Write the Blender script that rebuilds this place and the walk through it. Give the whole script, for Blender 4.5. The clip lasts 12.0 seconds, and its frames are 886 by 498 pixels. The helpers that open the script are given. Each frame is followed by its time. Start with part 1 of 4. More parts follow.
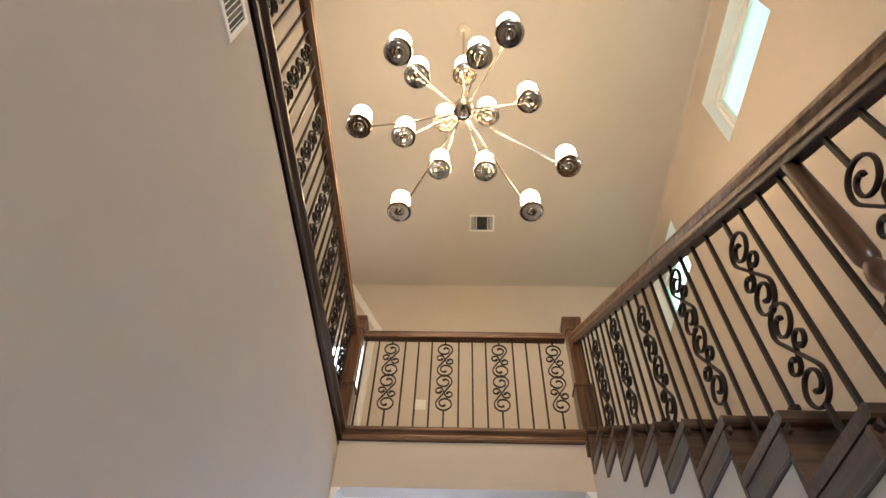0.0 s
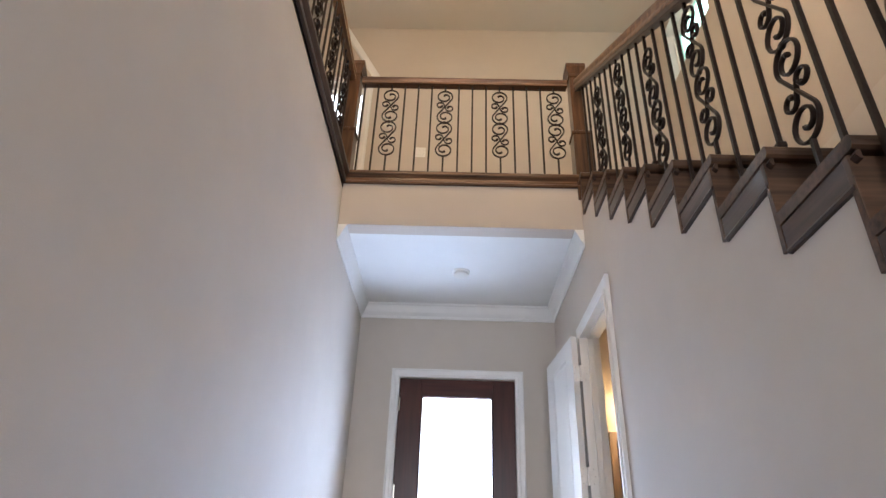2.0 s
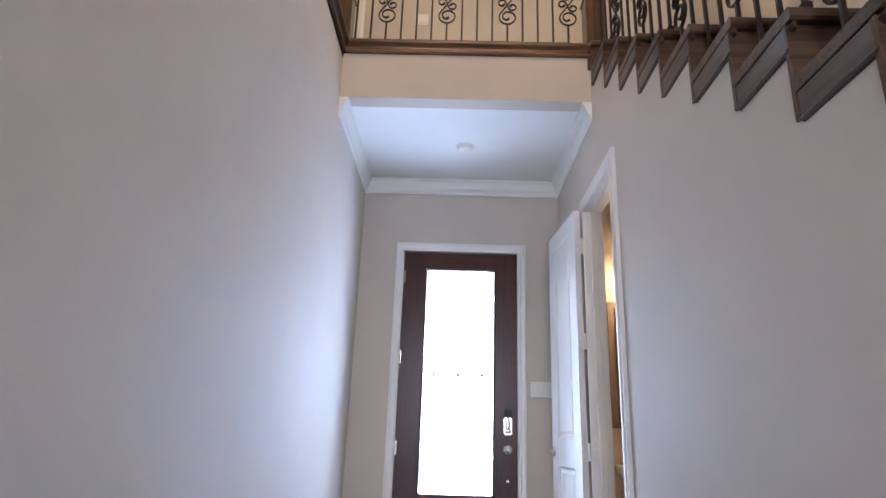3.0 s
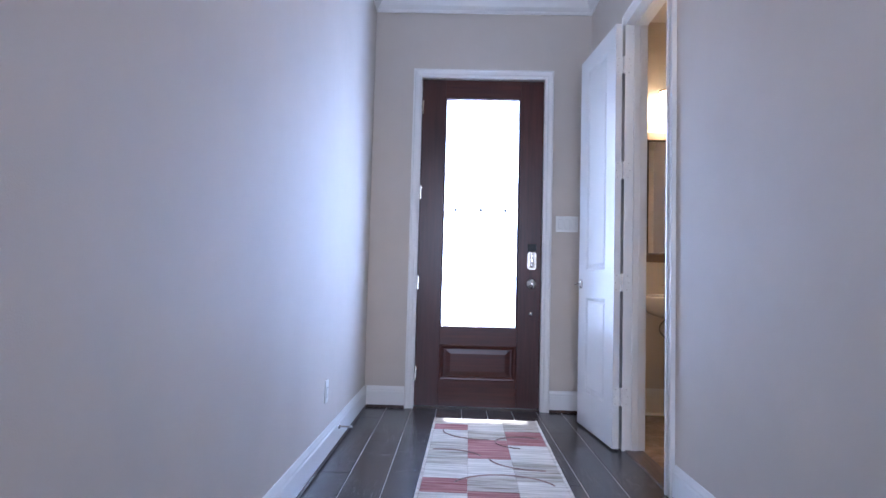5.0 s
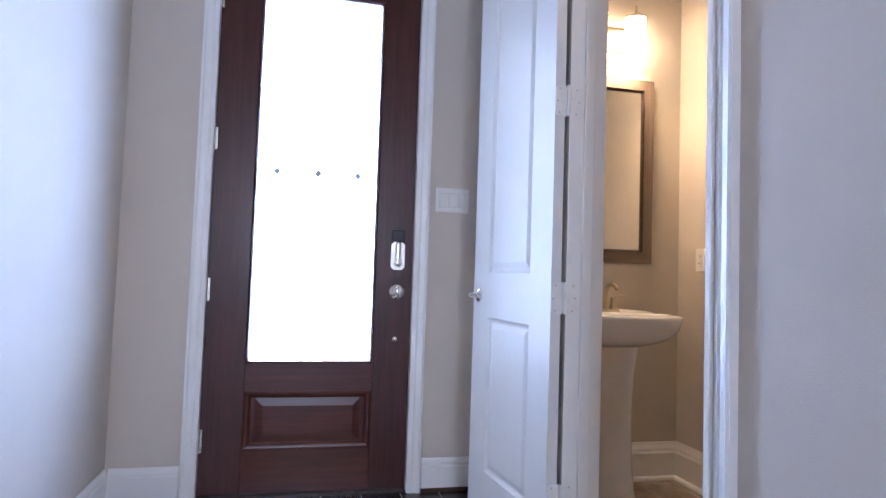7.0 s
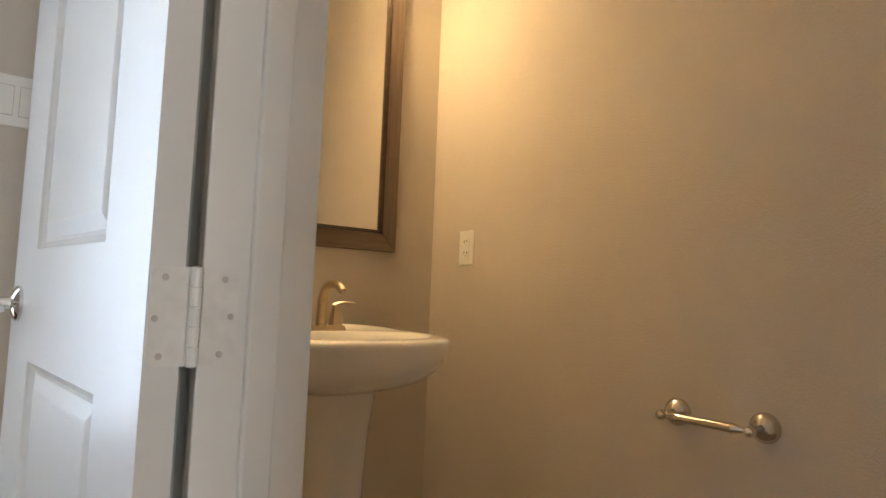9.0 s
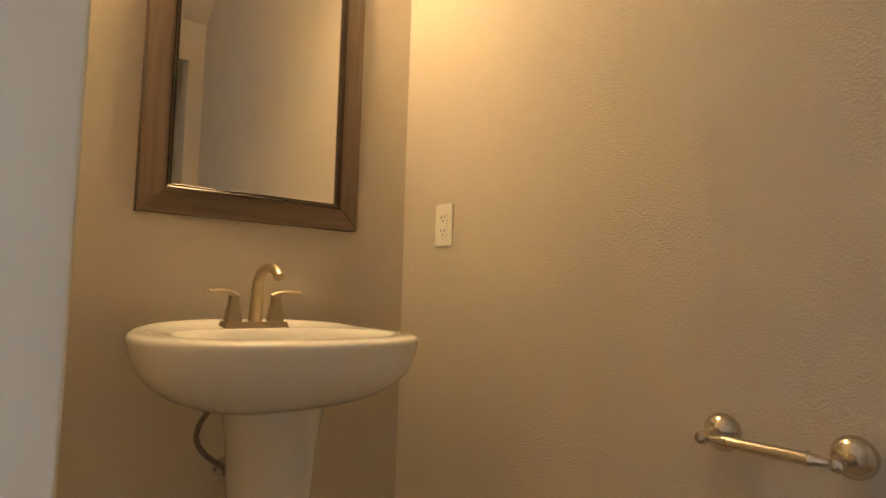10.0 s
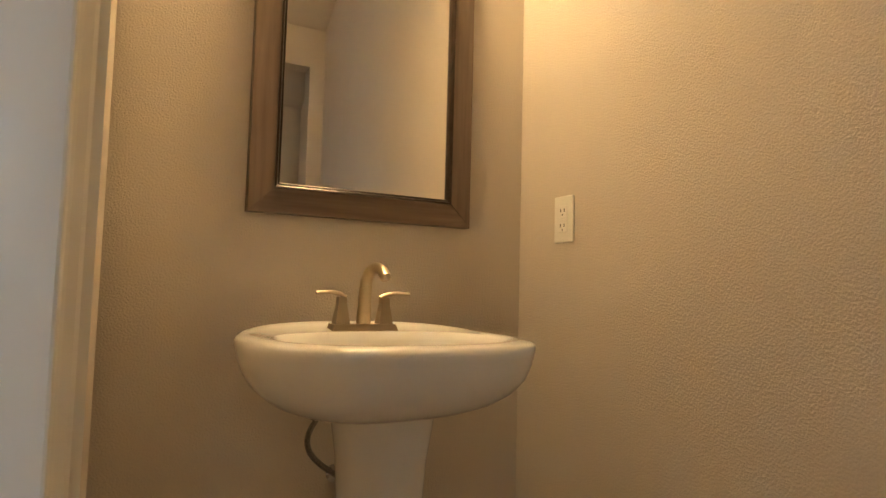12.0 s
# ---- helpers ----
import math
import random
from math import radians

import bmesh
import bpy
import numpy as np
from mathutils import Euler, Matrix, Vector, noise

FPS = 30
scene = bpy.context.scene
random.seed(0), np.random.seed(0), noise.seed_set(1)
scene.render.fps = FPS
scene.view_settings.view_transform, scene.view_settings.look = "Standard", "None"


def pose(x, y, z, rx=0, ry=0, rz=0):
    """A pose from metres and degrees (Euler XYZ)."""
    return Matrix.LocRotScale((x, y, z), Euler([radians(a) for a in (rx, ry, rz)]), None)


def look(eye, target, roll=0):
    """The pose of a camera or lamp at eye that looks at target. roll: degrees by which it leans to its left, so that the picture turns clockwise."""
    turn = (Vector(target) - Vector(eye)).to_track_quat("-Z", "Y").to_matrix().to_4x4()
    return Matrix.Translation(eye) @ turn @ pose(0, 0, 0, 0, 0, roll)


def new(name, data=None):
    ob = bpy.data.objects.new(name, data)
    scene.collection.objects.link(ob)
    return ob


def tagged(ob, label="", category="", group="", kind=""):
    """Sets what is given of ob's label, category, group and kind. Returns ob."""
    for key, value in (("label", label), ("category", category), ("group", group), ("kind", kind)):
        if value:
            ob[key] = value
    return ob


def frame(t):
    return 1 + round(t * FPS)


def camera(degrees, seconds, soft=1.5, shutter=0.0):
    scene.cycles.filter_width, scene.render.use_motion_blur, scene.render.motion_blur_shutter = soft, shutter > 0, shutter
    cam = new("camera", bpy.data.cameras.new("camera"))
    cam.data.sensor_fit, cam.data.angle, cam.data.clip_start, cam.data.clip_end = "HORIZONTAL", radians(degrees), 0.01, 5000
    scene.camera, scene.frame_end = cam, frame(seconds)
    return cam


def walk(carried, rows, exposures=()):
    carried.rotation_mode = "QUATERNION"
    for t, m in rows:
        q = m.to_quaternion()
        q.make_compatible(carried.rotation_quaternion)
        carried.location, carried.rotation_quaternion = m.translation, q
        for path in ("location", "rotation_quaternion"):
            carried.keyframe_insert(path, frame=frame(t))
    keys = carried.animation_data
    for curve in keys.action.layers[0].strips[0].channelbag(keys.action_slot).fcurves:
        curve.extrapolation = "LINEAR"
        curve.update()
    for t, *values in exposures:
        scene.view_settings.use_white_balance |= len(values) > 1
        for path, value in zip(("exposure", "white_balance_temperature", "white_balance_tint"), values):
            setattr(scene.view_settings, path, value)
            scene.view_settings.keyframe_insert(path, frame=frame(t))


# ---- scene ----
cam = camera(72.2, 12.0)
PATH = [
    (0, (0.794, -4.753, 1.065), (0.732, -3.518, 2.636), 2.7),
    (0.5, (0.794, -4.75, 1.06), (0.731, -3.39, 2.525), 2.6),
    (1, (0.792, -4.753, 1.038), (0.736, -3.262, 2.371), 2.5),
    (1.5, (0.789, -4.759, 1.017), (0.741, -3.129, 2.175), 2.3),
    (2, (0.796, -4.747, 1.009), (0.748, -2.996, 1.975), 2.2),
    (2.5, (0.8, -4.74, 0.999), (0.75, -2.897, 1.773), 2.2),
    (3, (0.784, -4.749, 0.985), (0.739, -2.841, 1.583), 2.0),
    (3.5, (0.762, -4.762, 0.958), (0.722, -2.811, 1.394), 1.8),
    (3.7, (0.748, -4.759, 0.943), (0.714, -2.797, 1.327), 1.8),
    (5.3, (0.639, -4.302, 0.906), (0.592, -2.305, 1.006), 1.5),
    (5.5, (0.633, -4.149, 0.904), (0.588, -2.152, 1.007), 1.5),
    (6, (0.598, -3.701, 0.925), (0.659, -1.705, 1.03), 1.7),
    (6.5, (0.647, -3.235, 0.946), (0.886, -1.252, 1.05), 1.7),
    (7, (0.762, -2.829, 0.986), (1.214, -0.884, 1.09), 1.9),
    (7.2, (0.775, -2.673, 0.979), (1.352, -0.762, 1.105), 1.8),
    (8.8, (1.324, -1.724, 0.989), (2.549, -0.15, 1.136), 2.0),
    (9, (1.391, -1.662, 0.975), (2.646, -0.112, 1.124), 2.2),
    (9.2, (1.478, -1.595, 0.968), (2.734, -0.047, 1.131), 2.2),
    (9.5, (1.585, -1.531, 0.959), (2.836, 0.022, 1.116), 1.6),
    (10, (1.672, -1.409, 0.948), (2.944, 0.128, 1.094), 1.6),
    (10.5, (1.728, -1.33, 0.925), (2.875, 0.301, 1.081), 1.3),
    (11, (1.753, -1.297, 0.94), (2.732, 0.441, 1.084), 1.5),
    (11.5, (1.769, -1.308, 0.946), (2.685, 0.464, 1.087), 1.3),
    (12, (1.754, -1.324, 0.952), (2.693, 0.438, 1.085), 1.5),
]
EXPOSURES = [(0, 0.70, 6650, 9), (2.0, 0.73, 6250, 11), (3.5, 0.70, 5700, 14), (5.5, 0.79, 5150, 17), (7.2, 0.84, 5400, 16), (9.0, 0.65, 6900, 6), (10.0, 0.71, 7150, 5), (12.0, 0.74, 6950, 5)]
walk(cam, [(t, look(eye, target, roll)) for t, eye, target, roll in PATH], EXPOSURES)

# light levels
DOOR_W, WIN_W, UP_W, REAR_W, LAMP_E, VAN_E, BULB_W = 101.0, 1.6, 6.0, 72.0, 18.5, 17.0, 2.4
LEAF = 95.28

BACK = -8.2      # rear end of the hall
# ---------------------------------------------------------------- light
world = bpy.data.worlds.new("sky")
scene.world = world
world.use_nodes = True
wn = world.node_tree
sky = wn.nodes.new("ShaderNodeTexSky")
sky.sky_type = 'NISHITA'
sky.sun_disc = False
sky.sun_elevation = radians(64)
sky.sun_rotation = radians(8)
wn.links.new(sky.outputs[0], wn.nodes["Background"].inputs[0])
wn.nodes["Background"].inputs[1].default_value = 0.12

SUN = new("sun", bpy.data.lights.new("sun", 'SUN'))
SUN.data.energy = 5.0
SUN.data.angle = radians(2.0)
SUN.data.color = (1.0, 0.95, 0.88)
SUN.matrix_world = look((0.35, 4.6, 9.4), (0.8, 0.0, 0.0))

def area(name, m, sx, sy, watts, color):
    ob = new(name, bpy.data.lights.new(name, 'AREA'))
    ob.data.shape = 'RECTANGLE'
    ob.data.size, ob.data.size_y = sx, sy
    ob.data.energy = watts
    ob.data.color = color
    ob.matrix_world = m
    return ob

# daylight in the openings: front door glass, the two stair windows, the upper front window
area("door_daylight", look((1.16, 0.80, 1.32), (0.42, -1.9, 1.62)), 1.3, 2.0, DOOR_W, (0.55, 0.70, 1.0))
for wy in (-0.72, -2.945):
    area("window_daylight", look((3.07, wy, 5.735), (1.6, wy, 5.735)), 0.98, 0.72, WIN_W, (0.62, 1.0, 0.88))
area("upper_daylight", look((-0.575, 0.15, 4.58), (-0.575, -2.0, 4.58)), 0.76, 2.02, UP_W, (0.85, 0.92, 1.0))
# bulbs over the open bottoms of the two vanity shades
for dx in (-0.108, 0.108):
    area("vanity_bulb", look((2.262 + dx, -0.085, 2.150), (2.262 + dx, -0.090, 1.0)), 0.07, 0.07, BULB_W, (1.0, 0.665, 0.33)).data.spread = radians(150)
# added fill from the unseen rear end, lifts the risers and near walls
area("rear_fill", look((0.825, BACK - 0.11, 1.9), (0.825, 0.0, 1.9)), 1.45, 2.0, REAR_W, (0.86, 0.88, 0.96))

# ---------------------------------------------------------------- materials
def mat(name, color, rough=0.5, metal=0.0, vary=0.0, scale=8.0, bump=0.0, bscale=200.0, spec=0.5, color2=None,
        stretch=(1, 1, 1), fine=0.0, detail=4.0, coat=0.0, emit=0.0, ecol=None, island=0.0, rvary=0.0, bdist=0.002):
    m = bpy.data.materials.new(name)
    m.use_nodes = True
    nt = m.node_tree
    b = nt.nodes["Principled BSDF"]
    b.inputs["Base Color"].default_value = (*color, 1)
    b.inputs["Roughness"].default_value = rough
    b.inputs["Metallic"].default_value = metal
    b.inputs["Specular IOR Level"].default_value = spec
    b.inputs["Coat Weight"].default_value = coat
    if emit:
        b.inputs["Emission Color"].default_value = (*(ecol or color), 1)
        b.inputs["Emission Strength"].default_value = emit
    tc = nt.nodes.new("ShaderNodeTexCoord")
    mp = nt.nodes.new("ShaderNodeMapping")
    mp.inputs["Scale"].default_value = stretch
    nt.links.new(tc.outputs["Object"], mp.inputs["Vector"])
    out = None
    if vary or color2:
        n1 = nt.nodes.new("ShaderNodeTexNoise")
        n1.inputs["Scale"].default_value = scale
        n1.inputs["Detail"].default_value = detail
        n1.inputs["Roughness"].default_value = 0.6
        nt.links.new(mp.outputs[0], n1.inputs["Vector"])
        r = nt.nodes.new("ShaderNodeValToRGB")
        c2 = color2 or tuple(min(1, c * (1 + vary)) for c in color)
        c1 = color if color2 else tuple(c * (1 - vary) for c in color)
        r.color_ramp.elements[0].position, r.color_ramp.elements[1].position = 0.33, 0.67
        r.color_ramp.elements[0].color, r.color_ramp.elements[1].color = (*c1, 1), (*c2, 1)
        nt.links.new(n1.outputs["Fac"], r.inputs["Fac"])
        out = r.outputs["Color"]
        if rvary:
            mr = nt.nodes.new("ShaderNodeMapRange")
            mr.inputs["To Min"].default_value, mr.inputs["To Max"].default_value = max(0, rough - rvary), min(1, rough + rvary)
            nt.links.new(n1.outputs["Fac"], mr.inputs["Value"])
            nt.links.new(mr.outputs[0], b.inputs["Roughness"])
    if island:
        oi = nt.nodes.new("ShaderNodeObjectInfo")
        hv = nt.nodes.new("ShaderNodeHueSaturation")
        mr = nt.nodes.new("ShaderNodeMapRange")
        mr.inputs["To Min"].default_value, mr.inputs["To Max"].default_value = 1 - island, 1 + island
        nt.links.new(oi.outputs["Random"], mr.inputs["Value"])
        nt.links.new(mr.outputs[0], hv.inputs["Value"])
        if out:
            nt.links.new(out, hv.inputs["Color"])
        else:
            hv.inputs["Color"].default_value = (*color, 1)
        out = hv.outputs["Color"]
    if out:
        nt.links.new(out, b.inputs["Base Color"])
    if bump:
        n2 = nt.nodes.new("ShaderNodeTexNoise")
        n2.inputs["Scale"].default_value = bscale
        n2.inputs["Detail"].default_value = 3
        nt.links.new(mp.outputs[0], n2.inputs["Vector"])
        bp = nt.nodes.new("ShaderNodeBump")
        bp.inputs["Strength"].default_value = bump
        bp.inputs["Distance"].default_value = bdist
        nt.links.new(n2.outputs["Fac"], bp.inputs["Height"])
        nt.links.new(bp.outputs[0], b.inputs["Normal"])
    return m

def wood(name, dark, light, axis, rough=0.35, ring=9.0, bump=0.15, island=0.0, coat=0.15, grain=60.0):
    """Wood with grain running along one axis of the object."""
    m = bpy.data.materials.new(name)
    m.use_nodes = True
    nt = m.node_tree
    b = nt.nodes["Principled BSDF"]
    tc = nt.nodes.new("ShaderNodeTexCoord")
    mp = nt.nodes.new("ShaderNodeMapping")
    s = [1.0, 1.0, 1.0]
    s[axis] = 0.06
    mp.inputs["Scale"].default_value = s
    nt.links.new(tc.outputs["Object"], mp.inputs["Vector"])
    oi = nt.nodes.new("ShaderNodeObjectInfo")
    add = nt.nodes.new("ShaderNodeVectorMath")
    mul = nt.nodes.new("ShaderNodeMath")
    mul.operation = 'MULTIPLY'
    mul.inputs[1].default_value = 37.0
    nt.links.new(oi.outputs["Random"], mul.inputs[0])
    nt.links.new(mp.outputs[0], add.inputs[0])
    nt.links.new(mul.outputs[0], add.inputs[1])
    n1 = nt.nodes.new("ShaderNodeTexNoise")
    n1.inputs["Scale"].default_value = ring
    n1.inputs["Detail"].default_value = 5
    n1.inputs["Distortion"].default_value = 1.2
    n2 = nt.nodes.new("ShaderNodeTexNoise")
    n2.inputs["Scale"].default_value = grain
    n2.inputs["Detail"].default_value = 4
    for n in (n1, n2):
        nt.links.new(add.outputs[0], n.inputs["Vector"])
    mix = nt.nodes.new("ShaderNodeMath")
    mix.operation = 'MULTIPLY_ADD'
    mix.inputs[1].default_value = 0.55
    nt.links.new(n2.outputs["Fac"], mix.inputs[0])
    half = nt.nodes.new("ShaderNodeMath")
    half.operation = 'MULTIPLY'
    half.inputs[1].default_value = 0.45
    nt.links.new(n1.outputs["Fac"], half.inputs[0])
    nt.links.new(half.outputs[0], mix.inputs[2])
    r = nt.nodes.new("ShaderNodeValToRGB")
    r.color_ramp.elements[0].position, r.color_ramp.elements[1].position = 0.36, 0.64
    r.color_ramp.elements[0].color, r.color_ramp.elements[1].color = (*dark, 1), (*light, 1)
    nt.links.new(mix.outputs[0], r.inputs["Fac"])
    out = r.outputs["Color"]
    if island:
        hv = nt.nodes.new("ShaderNodeHueSaturation")
        mr = nt.nodes.new("ShaderNodeMapRange")
        mr.inputs["To Min"].default_value, mr.inputs["To Max"].default_value = 1 - island, 1 + island
        nt.links.new(oi.outputs["Random"], mr.inputs["Value"])
        nt.links.new(mr.outputs[0], hv.inputs["Value"])
        nt.links.new(out, hv.inputs["Color"])
        out = hv.outputs["Color"]
    nt.links.new(out, b.inputs["Base Color"])
    b.inputs["Roughness"].default_value = rough
    b.inputs["Specular IOR Level"].default_value = 0.32
    b.inputs["Coat Weight"].default_value = coat
    b.inputs["Coat Roughness"].default_value = 0.25
    bp = nt.nodes.new("ShaderNodeBump")
    bp.inputs["Strength"].default_value = bump
    bp.inputs["Distance"].default_value = 0.002
    nt.links.new(mix.outputs[0], bp.inputs["Height"])
    nt.links.new(bp.outputs[0], b.inputs["Normal"])
    return m

PAINT = mat("wall_paint", (0.60, 0.54, 0.47), 0.72, vary=0.025, scale=2.2, bump=0.30, bscale=260, spec=0.3, bdist=0.002)
POWDER = mat("orange_peel_paint", (0.60, 0.54, 0.47), 0.62, vary=0.03, scale=2.2, bump=0.75, bscale=235, spec=0.35, bdist=0.003)
CEIL = mat("ceiling_paint", (0.57, 0.525, 0.465), 0.85, vary=0.02, scale=2, bump=0.3, bscale=140, spec=0.2, bdist=0.003)
WHITECEIL = mat("white_ceiling_paint", (0.82, 0.82, 0.80), 0.8, vary=0.02, scale=2, bump=0.25, bscale=140, spec=0.2)
TRIM = mat("white_trim_paint", (0.80, 0.79, 0.76), 0.32, vary=0.02, scale=3, bump=0.05, bscale=40, rvary=0.06)
DOORW = mat("white_door_paint", (0.74, 0.74, 0.73), 0.36, vary=0.015, scale=3, bump=0.06, bscale=60, stretch=(1, 1, 0.2), rvary=0.05)
STAIR = wood("dark_stained_oak", (0.036, 0.019, 0.011), (0.130, 0.070, 0.040), 0, rough=0.42, island=0.12, coat=0.05)
STAIRY = wood("dark_stained_oak_trim", (0.022, 0.012, 0.009), (0.085, 0.048, 0.032), 1, rough=0.30, island=0.15, coat=0.25)
RAILY = wood("stained_rail_oak", (0.085, 0.042, 0.020), (0.330, 0.180, 0.090), 1, rough=0.34, coat=0.15)
RAILX = wood("stained_rail_oak_cross", (0.060, 0.030, 0.015), (0.200, 0.100, 0.050), 0, rough=0.32, coat=0.2)
RAILZ = wood("stained_newel_oak", (0.038, 0.018, 0.010), (0.115, 0.055, 0.028), 2, rough=0.28, coat=0.3)
IRON = mat("wrought_iron", (0.017, 0.009, 0.006), 0.45, metal=0.0, vary=0.25, scale=30, bump=0.25, bscale=90, spec=0.3)
MAHOG = wood("mahogany", (0.038, 0.009, 0.006), (0.066, 0.016, 0.011), 2, rough=0.34, coat=0.20, ring=7)
MAHOGX = wood("mahogany_rail", (0.046, 0.011, 0.008), (0.084, 0.021, 0.013), 0, rough=0.34, coat=0.20, ring=7)
NICKEL = mat("satin_nickel", (0.62, 0.58, 0.52), 0.25, metal=1.0, vary=0.06, scale=20, rvary=0.06)
CHROME = mat("polished_nickel", (0.75, 0.73, 0.70), 0.12, metal=1.0, vary=0.04, scale=20)
BRASSY = mat("champagne_nickel", (0.52, 0.43, 0.31), 0.34, metal=1.0, vary=0.06, scale=25, rvary=0.07)
HINGEM = mat("painted_hinge", (0.79, 0.78, 0.75), 0.32, vary=0.05, scale=40)
SCREW = mat("painted_screw", (0.55, 0.53, 0.50), 0.4, metal=0.2, vary=0.1, scale=60)
PORC = mat("white_porcelain", (0.86, 0.86, 0.85), 0.08, vary=0.012, scale=4, coat=0.5)
PLAST = mat("white_plastic", (0.80, 0.79, 0.75), 0.35, vary=0.015, scale=20)
JEWEL = mat("grey_glass_jewel", (0.48, 0.50, 0.54), 0.35, vary=0.1, scale=40)
DARKP = mat("dark_slot", (0.03, 0.03, 0.03), 0.5, vary=0.1, scale=30)
TAUPE = wood("taupe_wood_frame", (0.138, 0.100, 0.077), (0.220, 0.164, 0.127), 2, rough=0.45, coat=0.1, ring=6, grain=80)
TAUPEX = wood("taupe_wood_frame_cross", (0.138, 0.100, 0.077), (0.220, 0.164, 0.127), 0, rough=0.45, coat=0.1, ring=6, grain=80)
DARKBEAD = mat("dark_bronze_bead", (0.06, 0.04, 0.03), 0.3, metal=0.4, vary=0.2, scale=40)
MIRROR = mat("mirror_silver", (0.90, 0.90, 0.88), 0.01, metal=1.0)
SHADE = mat("opal_glass_lit", (0.95, 0.92, 0.86), 0.3, emit=LAMP_E, ecol=(1.0, 0.735, 0.455))
SHADEV = mat("opal_vanity_glass_lit", (0.95, 0.92, 0.86), 0.3, emit=VAN_E, ecol=(1.0, 0.70, 0.37))
GREYGAP = mat("switch_gap", (0.50, 0.49, 0.46), 0.6, vary=0.05, scale=30)
RUBBER = mat("white_rubber", (0.7, 0.7, 0.68), 0.6, vary=0.03, scale=30)
HOSE = mat("braided_hose", (0.24, 0.22, 0.20), 0.4, metal=0.6, vary=0.4, scale=300, bump=0.5, bscale=500)
PLASTER = mat("upper_wall_paint", (0.57, 0.50, 0.425), 0.75, vary=0.025, scale=2.2, bump=0.3, bscale=170, spec=0.3)
GROUND = mat("pale_paving", (0.72, 0.71, 0.68), 0.9, vary=0.35, scale=0.4, bump=0.4, bscale=20)
GROUT = mat("floor_gap", (0.50, 0.47, 0.44), 0.8, vary=0.1, scale=30)
# self-lit white, stands in for the overexposed daylight outside the door
BACKGLOW = mat("glowing_backdrop", (0.8, 0.85, 0.9), 1.0, emit=3.0, ecol=(0.92, 0.96, 1.0))
BRICKW = mat("outside_wall", (0.35, 0.27, 0.22), 0.85, vary=0.2, scale=6, bump=0.3, bscale=40)

def floor_material():
    m = wood("espresso_floor_plank", (0.013, 0.010, 0.010), (0.040, 0.031, 0.028), 1, rough=0.27, island=0.25, coat=0.2, ring=5, grain=45, bump=0.25)
    nt = m.node_tree
    b = nt.nodes["Principled BSDF"]
    tc = nt.nodes.new("ShaderNodeTexCoord")
    mp = nt.nodes.new("ShaderNodeMapping")
    mp.inputs["Scale"].default_value = (1, 0.11, 1)
    nt.links.new(tc.outputs["Object"], mp.inputs["Vector"])
    n = nt.nodes.new("ShaderNodeTexNoise")
    n.inputs["Scale"].default_value = 9
    n.inputs["Detail"].default_value = 3
    n.inputs["Distortion"].default_value = 2.5
    nt.links.new(mp.outputs[0], n.inputs["Vector"])
    # thin pale lines where the grain opens
    sub = nt.nodes.new("ShaderNodeMath")
    sub.operation = 'PINGPONG'
    sub.inputs[1].default_value = 0.045
    nt.links.new(n.outputs["Fac"], sub.inputs[0])
    lt = nt.nodes.new("ShaderNodeMapRange")
    lt.inputs["From Min"].default_value, lt.inputs["From Max"].default_value = 0.0, 0.005
    lt.inputs["To Min"].default_value, lt.inputs["To Max"].default_value = 1.0, 0.0
    nt.links.new(sub.outputs[0], lt.inputs["Value"])
    n3 = nt.nodes.new("ShaderNodeTexNoise")
    n3.inputs["Scale"].default_value = 2.3
    nt.links.new(tc.outputs["Object"], n3.inputs["Vector"])
    gate = nt.nodes.new("ShaderNodeMapRange")
    gate.inputs["From Min"].default_value, gate.inputs["From Max"].default_value = 0.44, 0.56
    nt.links.new(n3.outputs["Fac"], gate.inputs["Value"])
    mu = nt.nodes.new("ShaderNodeMath")
    mu.operation = 'MULTIPLY'
    nt.links.new(lt.outputs[0], mu.inputs[0])
    nt.links.new(gate.outputs[0], mu.inputs[1])
    mx = nt.nodes.new("ShaderNodeMix")
    mx.data_type = 'RGBA'
    old = b.inputs["Base Color"].links[0].from_socket
    nt.links.new(mu.outputs[0], mx.inputs[0])
    nt.links.new(old, mx.inputs[6])
    mx.inputs[7].default_value = (0.36, 0.33, 0.31, 1)
    nt.links.new(mx.outputs[2], b.inputs["Base Color"])
    return m
PLANK = floor_material()

def stone_tile():
    m = mat("brown_marble_tile", (0.26, 0.19, 0.14), 0.25, color2=(0.50, 0.41, 0.32), scale=3.5, detail=8, island=0.10, bump=0.05, bscale=30)
    nt = m.node_tree
    for n in nt.nodes:
        if n.type == 'TEX_NOISE':
            n.inputs["Distortion"].default_value = 1.6
    return m
TILE = stone_tile()

def glass_material(name, color=(1, 1, 1), rough=0.0):
    m = bpy.data.materials.new(name)
    m.use_nodes = True
    b = m.node_tree.nodes["Principled BSDF"]
    b.inputs["Base Color"].default_value = (*color, 1)
    b.inputs["Roughness"].default_value = rough
    b.inputs["Transmission Weight"].default_value = 1.0
    b.inputs["IOR"].default_value = 1.45
    return m
GLASS = glass_material("clear_glass", (0.97, 0.99, 1.0))
# the greenish daylight of the stair windows is put into the pane colour
TINTGLASS = glass_material("daylight_tinted_glass", (0.66, 0.94, 0.84))

